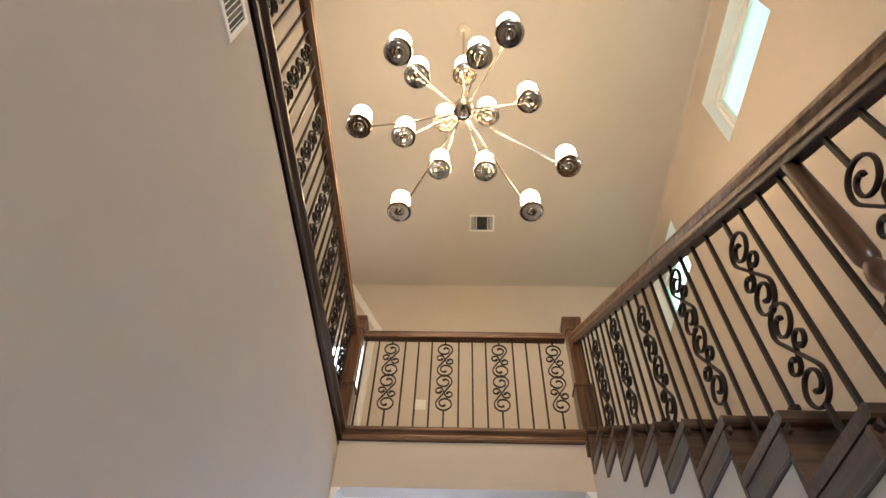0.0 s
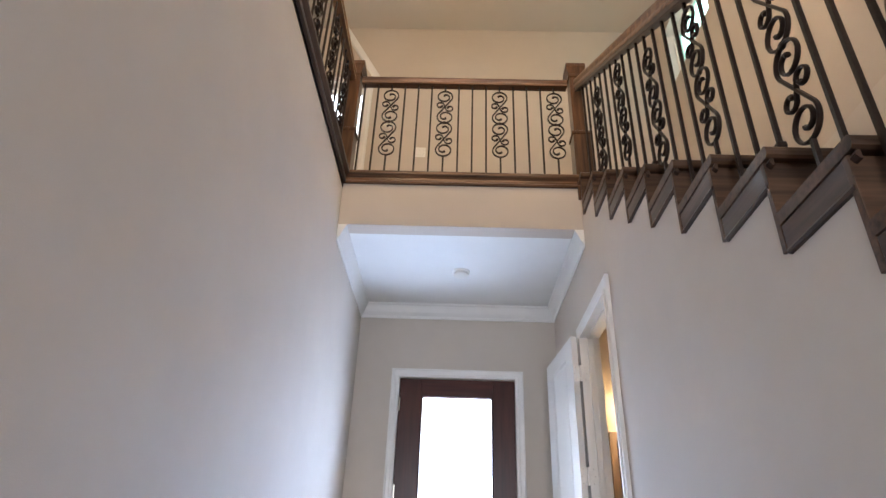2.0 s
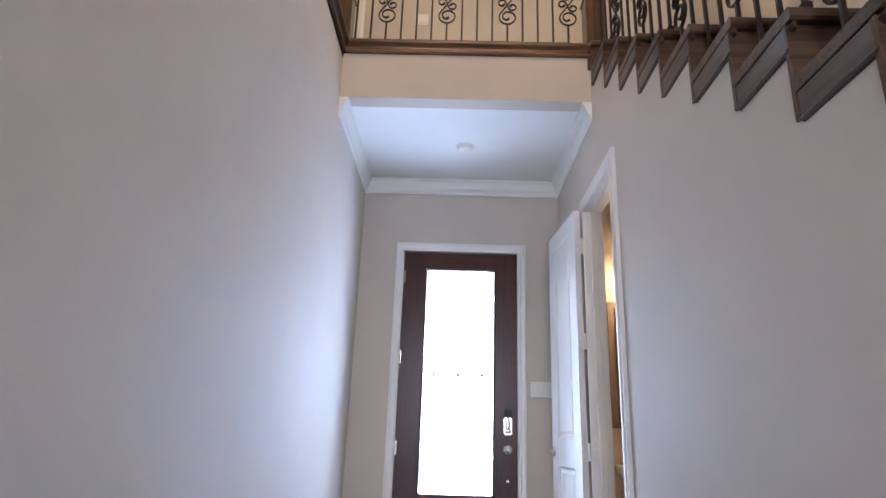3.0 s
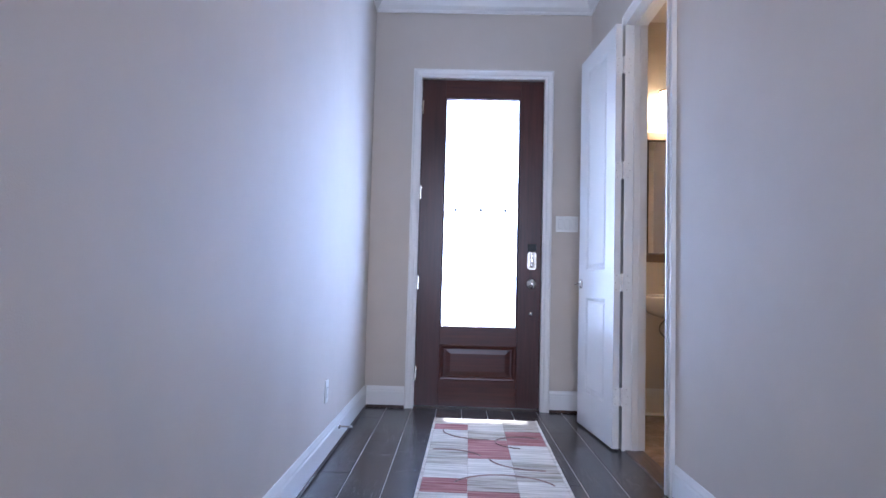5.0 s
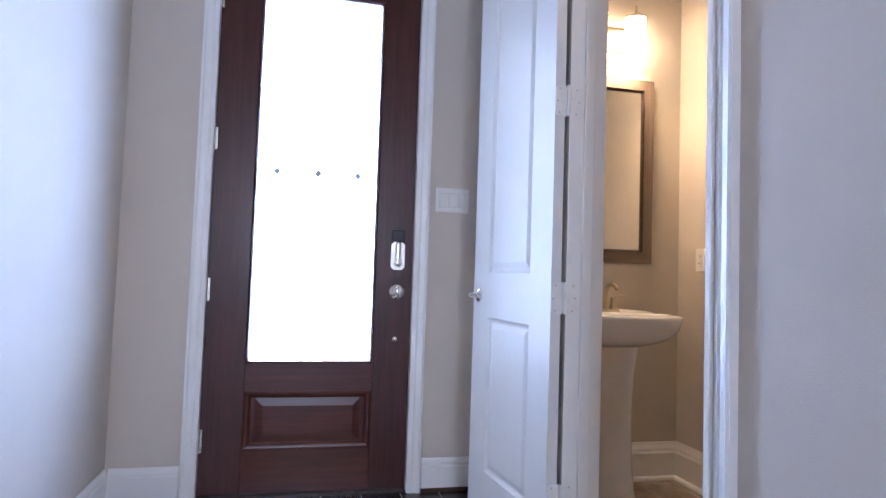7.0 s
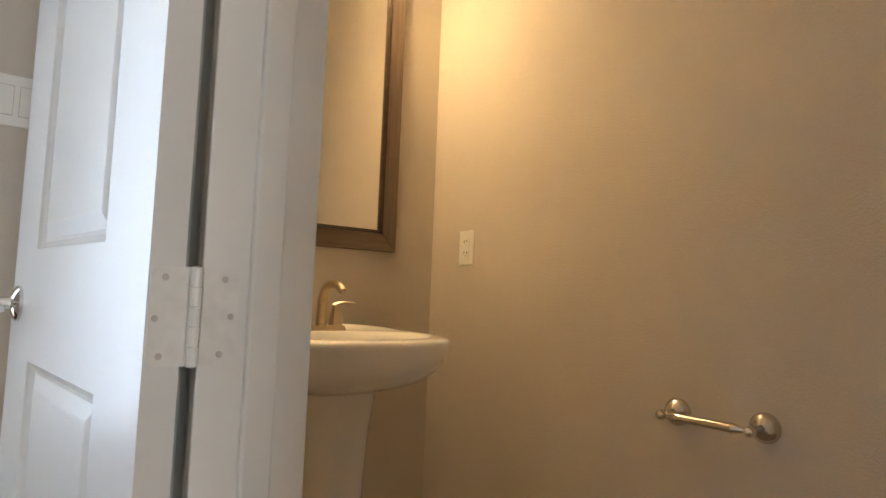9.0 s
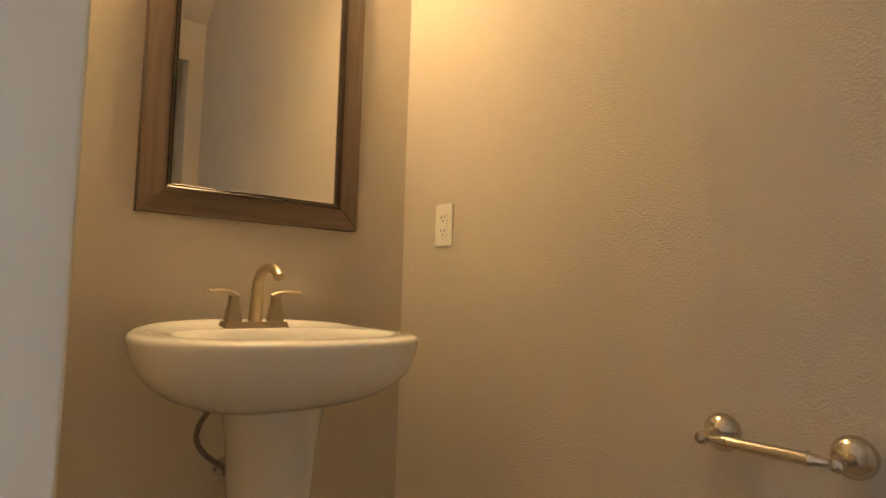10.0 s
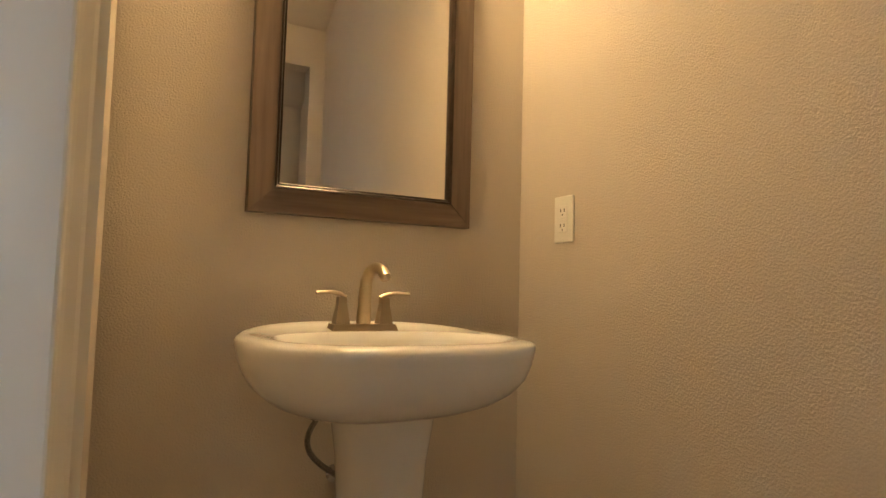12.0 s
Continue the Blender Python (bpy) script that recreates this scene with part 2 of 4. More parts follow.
def rug_material(name, c1, c2):
    return mat(name, c1, 0.95, color2=c2, scale=26, stretch=(0.16, 2.2, 1), bump=0.6, bscale=330, spec=0.1, detail=6, bdist=0.003)
RUG_CREAM = rug_material("rug_cream", (0.50, 0.46, 0.39), (0.86, 0.82, 0.74))
RUG_RED = rug_material("rug_red", (0.26, 0.085, 0.085), (0.54, 0.30, 0.27))
RUG_TAUPE = rug_material("rug_taupe", (0.26, 0.23, 0.18), (0.72, 0.66, 0.56))
RUG_LINE = rug_material("rug_brown_line", (0.22, 0.13, 0.12), (0.46, 0.34, 0.29))

# ---------------------------------------------------------------- mesh helpers
def obj(name, bm, material, parent=None, smooth=False, label="", kind="", category="", group=""):
    me = bpy.data.meshes.new(name)
    bmesh.ops.recalc_face_normals(bm, faces=bm.faces)
    bm.to_mesh(me)
    bm.free()
    me.materials.append(material)
    if smooth:
        for p in me.polygons:
            p.use_smooth = True
        me.set_sharp_from_angle(angle=radians(38))
    ob = new(name, me)
    if parent is not None:
        ob.parent = parent
    return tagged(ob, label, category, group, kind)

def part(name, bm, material, parent, label="", smooth=False):
    return obj(name, bm, material, parent, smooth, label)

def thing(name, at=(0, 0, 0), label="", category="", group="", kind="", rz=0):
    e = new(name)
    e.matrix_world = pose(*at, 0, 0, rz)
    e.empty_display_size = 0.05
    return tagged(e, label, category, group, kind)

def add_box(bm, x0, x1, y0, y1, z0, z1, bevel=0.0, seg=2):
    vs = [bm.verts.new((x, y, z)) for x in (x0, x1) for y in (y0, y1) for z in (z0, z1)]
    q = ((0, 1, 3, 2), (4, 6, 7, 5), (0, 4, 5, 1), (2, 3, 7, 6), (0, 2, 6, 4), (1, 5, 7, 3))
    fs = [bm.faces.new([vs[i] for i in f]) for f in q]
    if bevel:
        bmesh.ops.recalc_face_normals(bm, faces=fs)
        es = list({e for f in fs for e in f.edges})
        bmesh.ops.bevel(bm, geom=es, offset=bevel, segments=seg, affect='EDGES', profile=0.5)
    return bm

def box(x0, x1, y0, y1, z0, z1, bevel=0.0, seg=2):
    return add_box(bmesh.new(), x0, x1, y0, y1, z0, z1, bevel, seg)

def add_lathe(bm, prof, n=24, m=Matrix(), cap=True):
    """prof: (r, z) pairs from bottom to top, turned round z, then placed by m."""
    rings = []
    for r, z in prof:
        rings.append([bm.verts.new(m @ Vector((r * math.cos(2 * math.pi * i / n), r * math.sin(2 * math.pi * i / n), z))) for i in range(n)])
    for a, b in zip(rings, rings[1:]):
        for i in range(n):
            bm.faces.new((a[i], a[(i + 1) % n], b[(i + 1) % n], b[i]))
    if cap:
        bm.faces.new(rings[0][::-1])
        bm.faces.new(rings[-1])
    return bm

def lathe(prof, n=24, m=Matrix(), cap=True):
    return add_lathe(bmesh.new(), prof, n, m, cap)

def add_tube(bm, pts, r, n=8, flat=1.0, taper=None):
    """A tube of radius r along pts."""
    pts = [Vector(p) for p in pts]
    rings = []
    side = None
    for i, p in enumerate(pts):
        t = (pts[min(i + 1, len(pts) - 1)] - pts[max(i - 1, 0)]).normalized()
        if side is None:
            side = t.orthogonal().normalized()
        side = (side - t * side.dot(t)).normalized()
        up = t.cross(side)
        rr = r if taper is None else r * taper(i / (len(pts) - 1))
        rings.append([bm.verts.new(p + rr * (math.cos(2 * math.pi * k / n) * side + flat * math.sin(2 * math.pi * k / n) * up)) for k in range(n)])
    for a, b in zip(rings, rings[1:]):
        for i in range(n):
            bm.faces.new((a[i], a[(i + 1) % n], b[(i + 1) % n], b[i]))
    bm.faces.new(rings[0][::-1])
    bm.faces.new(rings[-1])
    return bm

def tube(pts, r, n=8, flat=1.0, taper=None):
    return add_tube(bmesh.new(), pts, r, n, flat, taper)

def add_sweep(bm, prof, a, b, u, v):
    """A closed profile of (s, t) pairs along u and v, swept straight from a to b."""
    a, b, u, v = Vector(a), Vector(b), Vector(u), Vector(v)
    ra = [bm.verts.new(a + s * u + t * v) for s, t in prof]
    rb = [bm.verts.new(b + s * u + t * v) for s, t in prof]
    n = len(prof)
    for i in range(n):
        bm.faces.new((ra[i], ra[(i + 1) % n], rb[(i + 1) % n], rb[i]))
    bm.faces.new(ra[::-1])
    bm.faces.new(rb)
    return bm

def sweep(prof, a, b, u, v):
    return add_sweep(bmesh.new(), prof, a, b, u, v)

def prism(pts, axis, a, b):
    """A polygon in the plane across one axis, pushed from a to b along it."""
    bm = bmesh.new()
    def at(p, c):
        q = list(p)
        q.insert(axis, c)
        return bm.verts.new(q)
    r0 = [at(p, a) for p in pts]
    r1 = [at(p, b) for p in pts]
    n = len(pts)
    for i in range(n):
        bm.faces.new((r0[i], r0[(i + 1) % n], r1[(i + 1) % n], r1[i]))
    bm.faces.new(r0[::-1])
    bm.faces.new(r1)
    return bm

# ---------------------------------------------------------------- plan
W = 1.620            # hall wall under the stairs
PX0, PX1 = 1.724, 2.712   # powder room, west and east
PN, PS = 0.03, -1.92     # powder room, north and south
EX = 2.88            # stairwell's outer wall
F2 = 3.47            # upper floor
CZ = 6.42            # upper ceiling
FZ = 3.075            # foyer ceiling
HY = -1.31           # header face at the foyer
LX = -1.35           # upper gallery's far wall
RUN, RISE, NY0, NZ0 = 0.291, 0.1998, -3.741, 1.869
DY0, DY1, DH = -1.712, -0.982, 2.46   # powder doorway
FDX0, FDX1, FDH = 0.352, 1.287, 2.46  # front doorway

# ---------------------------------------------------------------- structure
def structure(name, bm, material, label, category, smooth=False):
    return obj(name, bm, material, None, smooth, label, "structure", category)

structure("ground", box(-60, 60, 0.35, 160, -0.30, -0.16), GROUND, "pale sunlit ground in front of the house", "ground")
floor = structure("floor", box(-0.02, W + 0.02, BACK, 0.05, -0.12, -0.0022), GROUT, "dark espresso plank floor with pale joints", "floor")
structure("floor_under_stairs", box(W + 0.02, EX, BACK, PS - 0.9, -0.12, -0.012), GROUT, "floor under the stair flight", "floor")
pfloor = structure("powder_floor", box(W + 0.02, EX, PS - 0.9, 0.05, -0.12, -0.012), GROUT, "polished brown stone tile floor", "floor")

structure("wall_left", box(-0.14, 0.0, BACK, 0.0, 0.0, 3.36), PAINT, "tall greige painted wall of the entry hall", "wall")

bm = bmesh.new()
add_box(bm, -0.14, FDX0, 0.0, 0.16, 0.0, 3.30)
add_box(bm, FDX1, W + 0.0575, 0.0, 0.16, 0.0, 3.30)
add_box(bm, FDX0, FDX1, 0.0, 0.16, FDH, 3.30)
structure("wall_front", bm, PAINT, "greige painted wall around the front door", "wall")
structure("powder_wall_north", box(W + 0.0575, EX, PN, 0.16, 0.0, 3.30), POWDER, "orange-peel textured tan wall behind the sink", "wall")
structure("powder_wall_east", box(PX1, EX, PS - 0.9, PN, 0.0, 3.10), POWDER, "orange-peel textured tan wall with an outlet", "wall")

# wall under the stairs, stepped at the top, with the powder doorway
bm = bmesh.new()
ys = [NY0 + RUN * k + 0.045 for k in range(-8, 9)]
cuts = []
for k in range(-8, 8):
    cuts.append((ys[k + 8], ys[k + 9], NZ0 + RISE * k - 0.04))
cuts.append((ys[16], 0.0, 3.30))
for a, b, top in cuts:
    for c, d in ((a, min(b, DY0)), (max(a, DY0), min(b, DY1)), (max(a, DY1), b)):
        if d - c > 1e-5:
            lo = DH if (c >= DY0 - 1e-6 and d <= DY1 + 1e-6) else 0.0
            if top > lo:
                add_box(bm, W, PX0, c, d, lo, top)
bmesh.ops.remove_doubles(bm, verts=bm.verts, dist=1e-5)
inner = [f for f in bm.faces if sum(1 for g in bm.faces if g is not f and set(g.verts) == set(f.verts))]
bmesh.ops.delete(bm, geom=inner, context='FACES')
structure("wall_right", bm, PAINT, "greige painted wall stepping up below the stairs", "wall")

# powder room's south end: head over a narrow alcove
bm = bmesh.new()
add_box(bm, PX0, 1.86, PS - 0.10, PS, 0.0, 2.6)
add_box(bm, 2.63, PX1, PS - 0.10, PS, 0.0, 2.6)
add_box(bm, 1.86, 2.63, PS - 0.10, PS, 2.16, 2.6)
structure("powder_wall_south", bm, PAINT, "tan wall with an opening to an alcove", "wall")
structure("alcove_wall", box(PX0, PX1, PS - 0.60, PS - 0.48, 0.0, 2.4), PAINT, "plain tan alcove wall", "wall")
structure("powder_ceiling", prism([(PN, 2.92), (-1.10, 2.92), (PS, 2.38), (PS - 0.9, 1.78), (PS - 0.9, 1.84), (PS, 2.44), (-1.10, 2.98), (PN, 2.98)], 0, PX0, PX1), PAINT, "sloping painted ceiling under the stairs", "ceiling")

structure("foyer_ceiling", box(0.0, W, HY + 0.12, 0.0, FZ, 3.16), WHITECEIL, "smooth white foyer ceiling", "ceiling")
structure("header_beam", box(0.0, W, HY, HY + 0.12, FZ, 3.40), PLASTER, "warm beige header above the foyer", "beam")
bm = box(-0.14, EX, HY + 0.02, 0.0, 3.405, F2)
add_box(bm, LX, -0.14, BACK, 0.0, 3.30, F2)
add_box(bm, -0.14, -0.02, BACK, HY + 0.02, 3.37, F2)
structure("upper_floor", bm, STAIRY, "dark upper gallery floor", "floor")
structure("upper_ceiling", box(LX - 0.15, EX + 0.2, BACK, 0.2, CZ, CZ + 0.15), CEIL, "high cream ceiling over the stairwell", "ceiling")

# upper front wall with a tall window opening on the gallery
UX0, UX1, UZ0, UZ1 = -0.96, -0.19, 3.56, 5.60
bm = bmesh.new()
add_box(bm, LX - 0.15, UX0, 0.0, 0.16, 3.30, CZ)
add_box(bm, UX1, EX + 0.2, 0.0, 0.16, 3.30, CZ)
add_box(bm, UX0, UX1, 0.0, 0.16, UZ1, CZ)
add_box(bm, UX0, UX1, 0.0, 0.16, 3.30, UZ0)
structure("upper_wall_front", bm, PLASTER, "warm beige upper front wall", "wall")
structure("upper_wall_left", box(LX - 0.15, LX, BACK, 0.0, F2, CZ), PLASTER, "beige gallery wall", "wall")

# stairwell's outer wall with two wide high windows
WINS = [(-1.20, -0.24), (-3.45, -2.44)]
WZ0, WZ1 = 5.38, 6.09
bm = bmesh.new()
add_box(bm, EX, EX + 0.2, BACK, 0.0, -0.1, WZ0)
add_box(bm, EX, EX + 0.2, BACK, 0.0, WZ1, CZ)
for a, b in ((BACK, -3.45), (-2.44, -1.20), (-0.24, 0.0)):
    add_box(bm, EX, EX + 0.2, a, b, WZ0, WZ1)
structure("wall_stairwell", bm, PLASTER, "tall warm beige stairwell wall with high windows", "wall")
# unseen end wall; its opening is made up to let the fill lamp in
bm = bmesh.new()
add_box(bm, LX - 0.15, EX + 0.2, BACK - 0.15, BACK, -0.1, 0.90)
add_box(bm, LX - 0.15, EX + 0.2, BACK - 0.15, BACK, 2.90, CZ)
add_box(bm, LX - 0.15, 0.10, BACK - 0.15, BACK, 0.90, 2.90)
add_box(bm, 1.55, EX + 0.2, BACK - 0.15, BACK, 0.90, 2.90)
structure("wall_back", bm, PLASTER, "plain unseen wall closing the hall, opening added for the rear fill lamp", "wall")
# unseen, added so only a short strip of sun reaches the floor
structure("sun_cut_slab", box(-1.5, 3.2, 0.16, 0.97, 2.90, 3.05), BRICKW, "unseen slab added outside the front door to cut the sun", "roof")
# added emissive sheet, keeps the door glass blown out to white
structure("backdrop", box(-80, 80, 60, 60.2, -0.2, 90), BACKGLOW, "glowing white backdrop added beyond the front door", "backdrop")

# ---------------------------------------------------------------- mouldings
CROWN = [(0.68 * s, 1.27 * t) for s, t in ((0, 0), (0.085, 0), (0.085, 0.012), (0.072, 0.018), (0.060, 0.032), (0.040, 0.060), (0.022, 0.074), (0.014, 0.080), (0.014, 0.098), (0, 0.098))]
BASE = [(0, 0), (0.016, 0), (0.016, 0.095), (0.012, 0.103), (0.012, 0.112), (0.007, 0.124), (0.004, 0.135), (0, 0.135)]
SHOE = [(0, 0), (0.017, 0), (0.017, 0.010), (0.011, 0.018), (0, 0.020)]

def trim(name, prof, a, b, u, v, label, material=TRIM):
    return obj(name, sweep(prof, a, b, u, v), material, None, False, label, "structure", "moulding")

trim("crown_left", CROWN, (0, HY, FZ), (0, 0, FZ), (1, 0, 0), (0, 0, -1), "white crown moulding")
trim("crown_right", CROWN, (W, HY, FZ), (W, 0, FZ), (-1, 0, 0), (0, 0, -1), "white crown moulding")
trim("crown_front", CROWN, (0.001, 0, FZ - 0.001), (W - 0.001, 0, FZ - 0.001), (0, -1, 0), (0, 0, -1), "white crown moulding")
UCROWN = [(0, 0), (0.016, 0), (0.016, 0.005), (0.009, 0.012), (0.005, 0.022), (0, 0.024)]
trim("upper_crown", UCROWN, (EX, BACK, CZ), (EX, 0, CZ), (-1, 0, 0), (0, 0, -1), "slim cream crown moulding", CEIL)

def base(name, a, b, u):
    trim("baseboard_" + name, BASE, (a[0], a[1], 0.02), (b[0], b[1], 0.02), u, (0, 0, 1), "white baseboard with moulded top")
    trim("shoe_" + name, SHOE, (*a, 0), (*b, 0), u, (0, 0, 1), "dark wood shoe moulding", STAIRY)
base("left", (0, BACK), (0, 0), (1, 0, 0))
base("front_left", (0.016, 0), (0.292, 0), (0, -1, 0))
base("front_right", (1.347, 0), (W - 0.016, 0), (0, -1, 0))
base("right_far", (W, DY1 + 0.075), (W, 0), (-1, 0, 0))
base("right_near", (W, BACK), (W, DY0 - 0.075), (-1, 0, 0))
PB = [(s, t * 1.40) for s, t in BASE]
trim("baseboard_powder_north", PB, (PX0, PN, 0), (PX1, PN, 0), (0, -1, 0), (0, 0, 1), "white baseboard with moulded top")
trim("baseboard_powder_east", PB, (PX1, PS, 0), (PX1, PN, 0), (-1, 0, 0), (0, 0, 1), "white baseboard with moulded top")
trim("shoe_powder_north", SHOE, (PX0, PN - 0.016, 0), (PX1 - 0.016, PN - 0.016, 0), (0, -1, 0), (0, 0, 1), "white shoe moulding")
trim("shoe_powder_east", SHOE, (PX1 - 0.016, PS, 0), (PX1 - 0.016, PN - 0.016, 0), (-1, 0, 0), (0, 0, 1), "white shoe moulding")
# slanted white moulding on the upper front wall
trim("slanted_trim", [(0, 0), (0.075, 0), (0.075, 0.02), (0.06, 0.03), (0.015, 0.03), (0, 0.02)],
     (-0.47, 0, 6.40), (-0.03, 0, 5.62), Vector((-0.78, 0, -0.44)).normalized(), (0, -1, 0), "slanted white moulding on the upper wall")

CAS = [(0, 0), (0.062, 0), (0.062, 0.020), (0.052, 0.022), (0.044, 0.017), (0.026, 0.014), (0.018, 0.016), (0.008, 0.012), (0, 0.010)]
def casing(name, o, ax, out, w0, w1, h, z0=0.0, label="white moulded door casing"):
    """A mitred casing round an opening. o: a point of the wall's face; ax: along the wall; out: off the wall."""
    bm = bmesh.new()
    o, ax, out, up = Vector(o), Vector(ax), Vector(out), Vector((0, 0, 1))
    def leg(s, sgn):
        r0 = [bm.verts.new(o + ax * (s + sgn * p) + out * q + up * z0) for p, q in CAS]
        r1 = [bm.verts.new(o + ax * (s + sgn * p) + out * q + up * (h + p)) for p, q in CAS]
        n = len(CAS)
        for i in range(n):
            bm.faces.new((r0[i], r0[(i + 1) % n], r1[(i + 1) % n], r1[i]))
        bm.faces.new(r0)
        return r1
    a = leg(w0, -1)
    b = leg(w1, 1)
    n = len(CAS)
    for i in range(n):
        bm.faces.new((a[i], a[(i + 1) % n], b[(i + 1) % n], b[i]))
    return obj(name, bm, TRIM, None, False, label, "structure", "casing")

casing("casing_front_door", (0, 0, 0), (1, 0, 0), (0, -1, 0), FDX0 + 0.006, FDX1 - 0.006, FDH - 0.006)
casing("casing_powder_hall", (W, 0, 0), (0, 1, 0), (-1, 0, 0), DY0, DY1, DH)
casing("casing_powder_inside", (PX0 - 0.004, 0, 0), (0, 1, 0), (1, 0, 0), DY0, DY1, DH)
casing("casing_upper_window", (0, 0, 0), (1, 0, 0), (0, -1, 0), UX0, UX1, UZ1, z0=F2 + 0.02, label="cream casing of the upper window")

# powder door jamb with stops
JX0, JX1 = 1.600, PX0 + 0.007
bm = bmesh.new()
for y, sg in ((DY0, 1), (DY1, -1)):
    add_box(bm, JX0, JX1, min(y, y + sg * 0.018), max(y, y + sg * 0.018), 0, DH, 0.002, 2)
    add_box(bm, JX0 + 0.050, JX0 + 0.086, min(y + sg * 0.017, y + sg * 0.029), max(y + sg * 0.017, y + sg * 0.029), 0, DH - 0.02, 0.003, 2)
add_box(bm, JX0, JX1, DY0 + 0.018, DY1 - 0.018, DH - 0.018, DH, 0.002, 2)
add_box(bm, JX0 + 0.050, JX0 + 0.086, DY0 + 0.029, DY1 - 0.029, DH - 0.030, DH - 0.017, 0.003, 2)
jamb = obj("powder_jamb", bm, TRIM, None, False, "white painted door jamb with stops", "structure", "jamb")
part("strike_plate", box(JX0 + 0.006, JX0 + 0.034, DY0 + 0.0175, DY0 + 0.0195, 0.90, 0.96), DARKP, jamb, "dark bronze strike plate")
obj("powder_threshold", box(W, PX0, DY0, DY1, -0.012, 0.006, 0.003), STAIRY, None, False, "dark wood threshold strip", "structure", "threshold")
# front door frame and sill
bm = bmesh.new()
add_box(bm, FDX0, FDX0 + 0.008, 0.0, 0.16, 0, FDH)
add_box(bm, FDX1 - 0.008, FDX1, 0.0, 0.16, 0, FDH)
add_box(bm, FDX0, FDX1, 0.0, 0.16, FDH - 0.008, FDH)
add_box(bm, FDX0 + 0.008, FDX0 + 0.030, 0.086, 0.110, 0.012, FDH - 0.008)
add_box(bm, FDX1 - 0.030, FDX1 - 0.008, 0.086, 0.110, 0.012, FDH - 0.008)
add_box(bm, FDX0 + 0.030, FDX1 - 0.030, 0.086, 0.110, FDH - 0.034, FDH - 0.008)
obj("front_door_frame", bm, TRIM, None, False, "white painted front door frame", "structure", "jamb")
obj("front_door_sill", box(FDX0 + 0.008, FDX1 - 0.008, 0.0, 0.20, -0.03, 0.012, 0.004), STAIRY, None, False, "dark bronze door sill", "structure", "sill")

# ---------------------------------------------------------------- windows
def window(name, m, w, h, label, glass):
    """A window in its opening: casing frame, sash, glass. Local x across, y outwards, z up from the sill."""
    e = thing(name, label=label, category="window", kind="structure")
    e.matrix_world = m
    bm = bmesh.new()
    for d, f, t in ((0.10, 0.035, 0.055), (0.125, 0.065, 0.03)):
        g = f - 0.035
        add_box(bm, g, f, d, d + t, g, h - g, 0.003)
        add_box(bm, w - f, w - g, d, d + t, g, h - g, 0.003)
        add_box(bm, f, w - f, d, d + t, g, f, 0.003)
        add_box(bm, f, w - f, d, d + t, h - f, h - g, 0.003)
    part("window_frame", bm, TRIM, e)
    p = part("pane", box(0.065, w - 0.065, 0.138, 0.142, 0.065, h - 0.065), glass, e)
    p.visible_shadow = False
    return e
for i, (a, b) in enumerate(WINS):
    # white painted reveal
    bm = bmesh.new()
    add_box(bm, EX + 0.001, EX + 0.2, a, a + 0.006, WZ0, WZ1)
    add_box(bm, EX + 0.001, EX + 0.2, b - 0.006, b, WZ0, WZ1)
    add_box(bm, EX + 0.001, EX + 0.2, a + 0.006, b - 0.006, WZ0, WZ0 + 0.006)
    add_box(bm, EX + 0.001, EX + 0.2, a + 0.006, b - 0.006, WZ1 - 0.006, WZ1)
    obj("window_reveal_%d" % (i + 1), bm, TRIM, None, False, "white painted window reveal", "structure", "reveal")
    window("window_%d" % (i + 1), Matrix.Translation((EX, b - 0.006, WZ0 + 0.006)) @ pose(0, 0, 0, 0, 0, -90), b - a - 0.012, WZ1 - WZ0 - 0.012, "wide high window in a deep reveal, panes coloured for greenish daylight", TINTGLASS)
window("window_3", Matrix.Translation((UX0, -0.02, UZ0)), UX1 - UX0, UZ1 - UZ0, "tall bright window on the upper gallery", GLASS)

# ---------------------------------------------------------------- front door
fd = thing("front_door", (FDX0 + 0.009, 0.035, 0.014), "closed mahogany front door with a tall glass panel", "door", kind="structure")
FW, FH = FDX1 - FDX0 - 0.018, 2.436
gx0, gx1, gz0, gz1 = 0.189, 0.733, 0.590, 2.288
for nm, b in (("stile", (0, gx0 - 0.012, 0, FH)), ("stile", (gx1 + 0.012, FW, 0, FH))):
    part(nm, box(b[0], b[1], 0, 0.045, b[2], b[3], 0.002), MAHOG, fd)
for z0, z1 in ((0, 0.20), (0.44, gz0 - 0.012), (gz1 + 0.012, FH)):
    part("rail", box(gx0 - 0.012, gx1 + 0.012, 0, 0.045, z0, z1, 0.002), MAHOGX, fd)
# lower raised panel with a moulded frame
bm = prism([(gx0 - 0.012, 0.20), (gx1 + 0.012, 0.20), (gx1 + 0.012, 0.44), (gx0 - 0.012, 0.44)], 1, 0.010, 0.034)
part("recessed_panel", bm, MAHOGX, fd)
bm = bmesh.new()
x0, x1, z0, z1 = 0.225, 0.697, 0.222, 0.418
ra = [bm.verts.new(p) for p in ((x0, 0.010, z0), (x1, 0.010, z0), (x1, 0.010, z1), (x0, 0.010, z1))]
rb = [bm.verts.new(p) for p in ((x0 + 0.035, 0.004, z0 + 0.035), (x1 - 0.035, 0.004, z0 + 0.035), (x1 - 0.035, 0.004, z1 - 0.035), (x0 + 0.035, 0.004, z1 - 0.035))]
for i in range(4):
    bm.faces.new((ra[i], ra[(i + 1) % 4], rb[(i + 1) % 4], rb[i]))
bm.faces.new(rb)
bm.faces.new(ra[::-1])
part("raised_panel", bm, MAHOGX, fd)
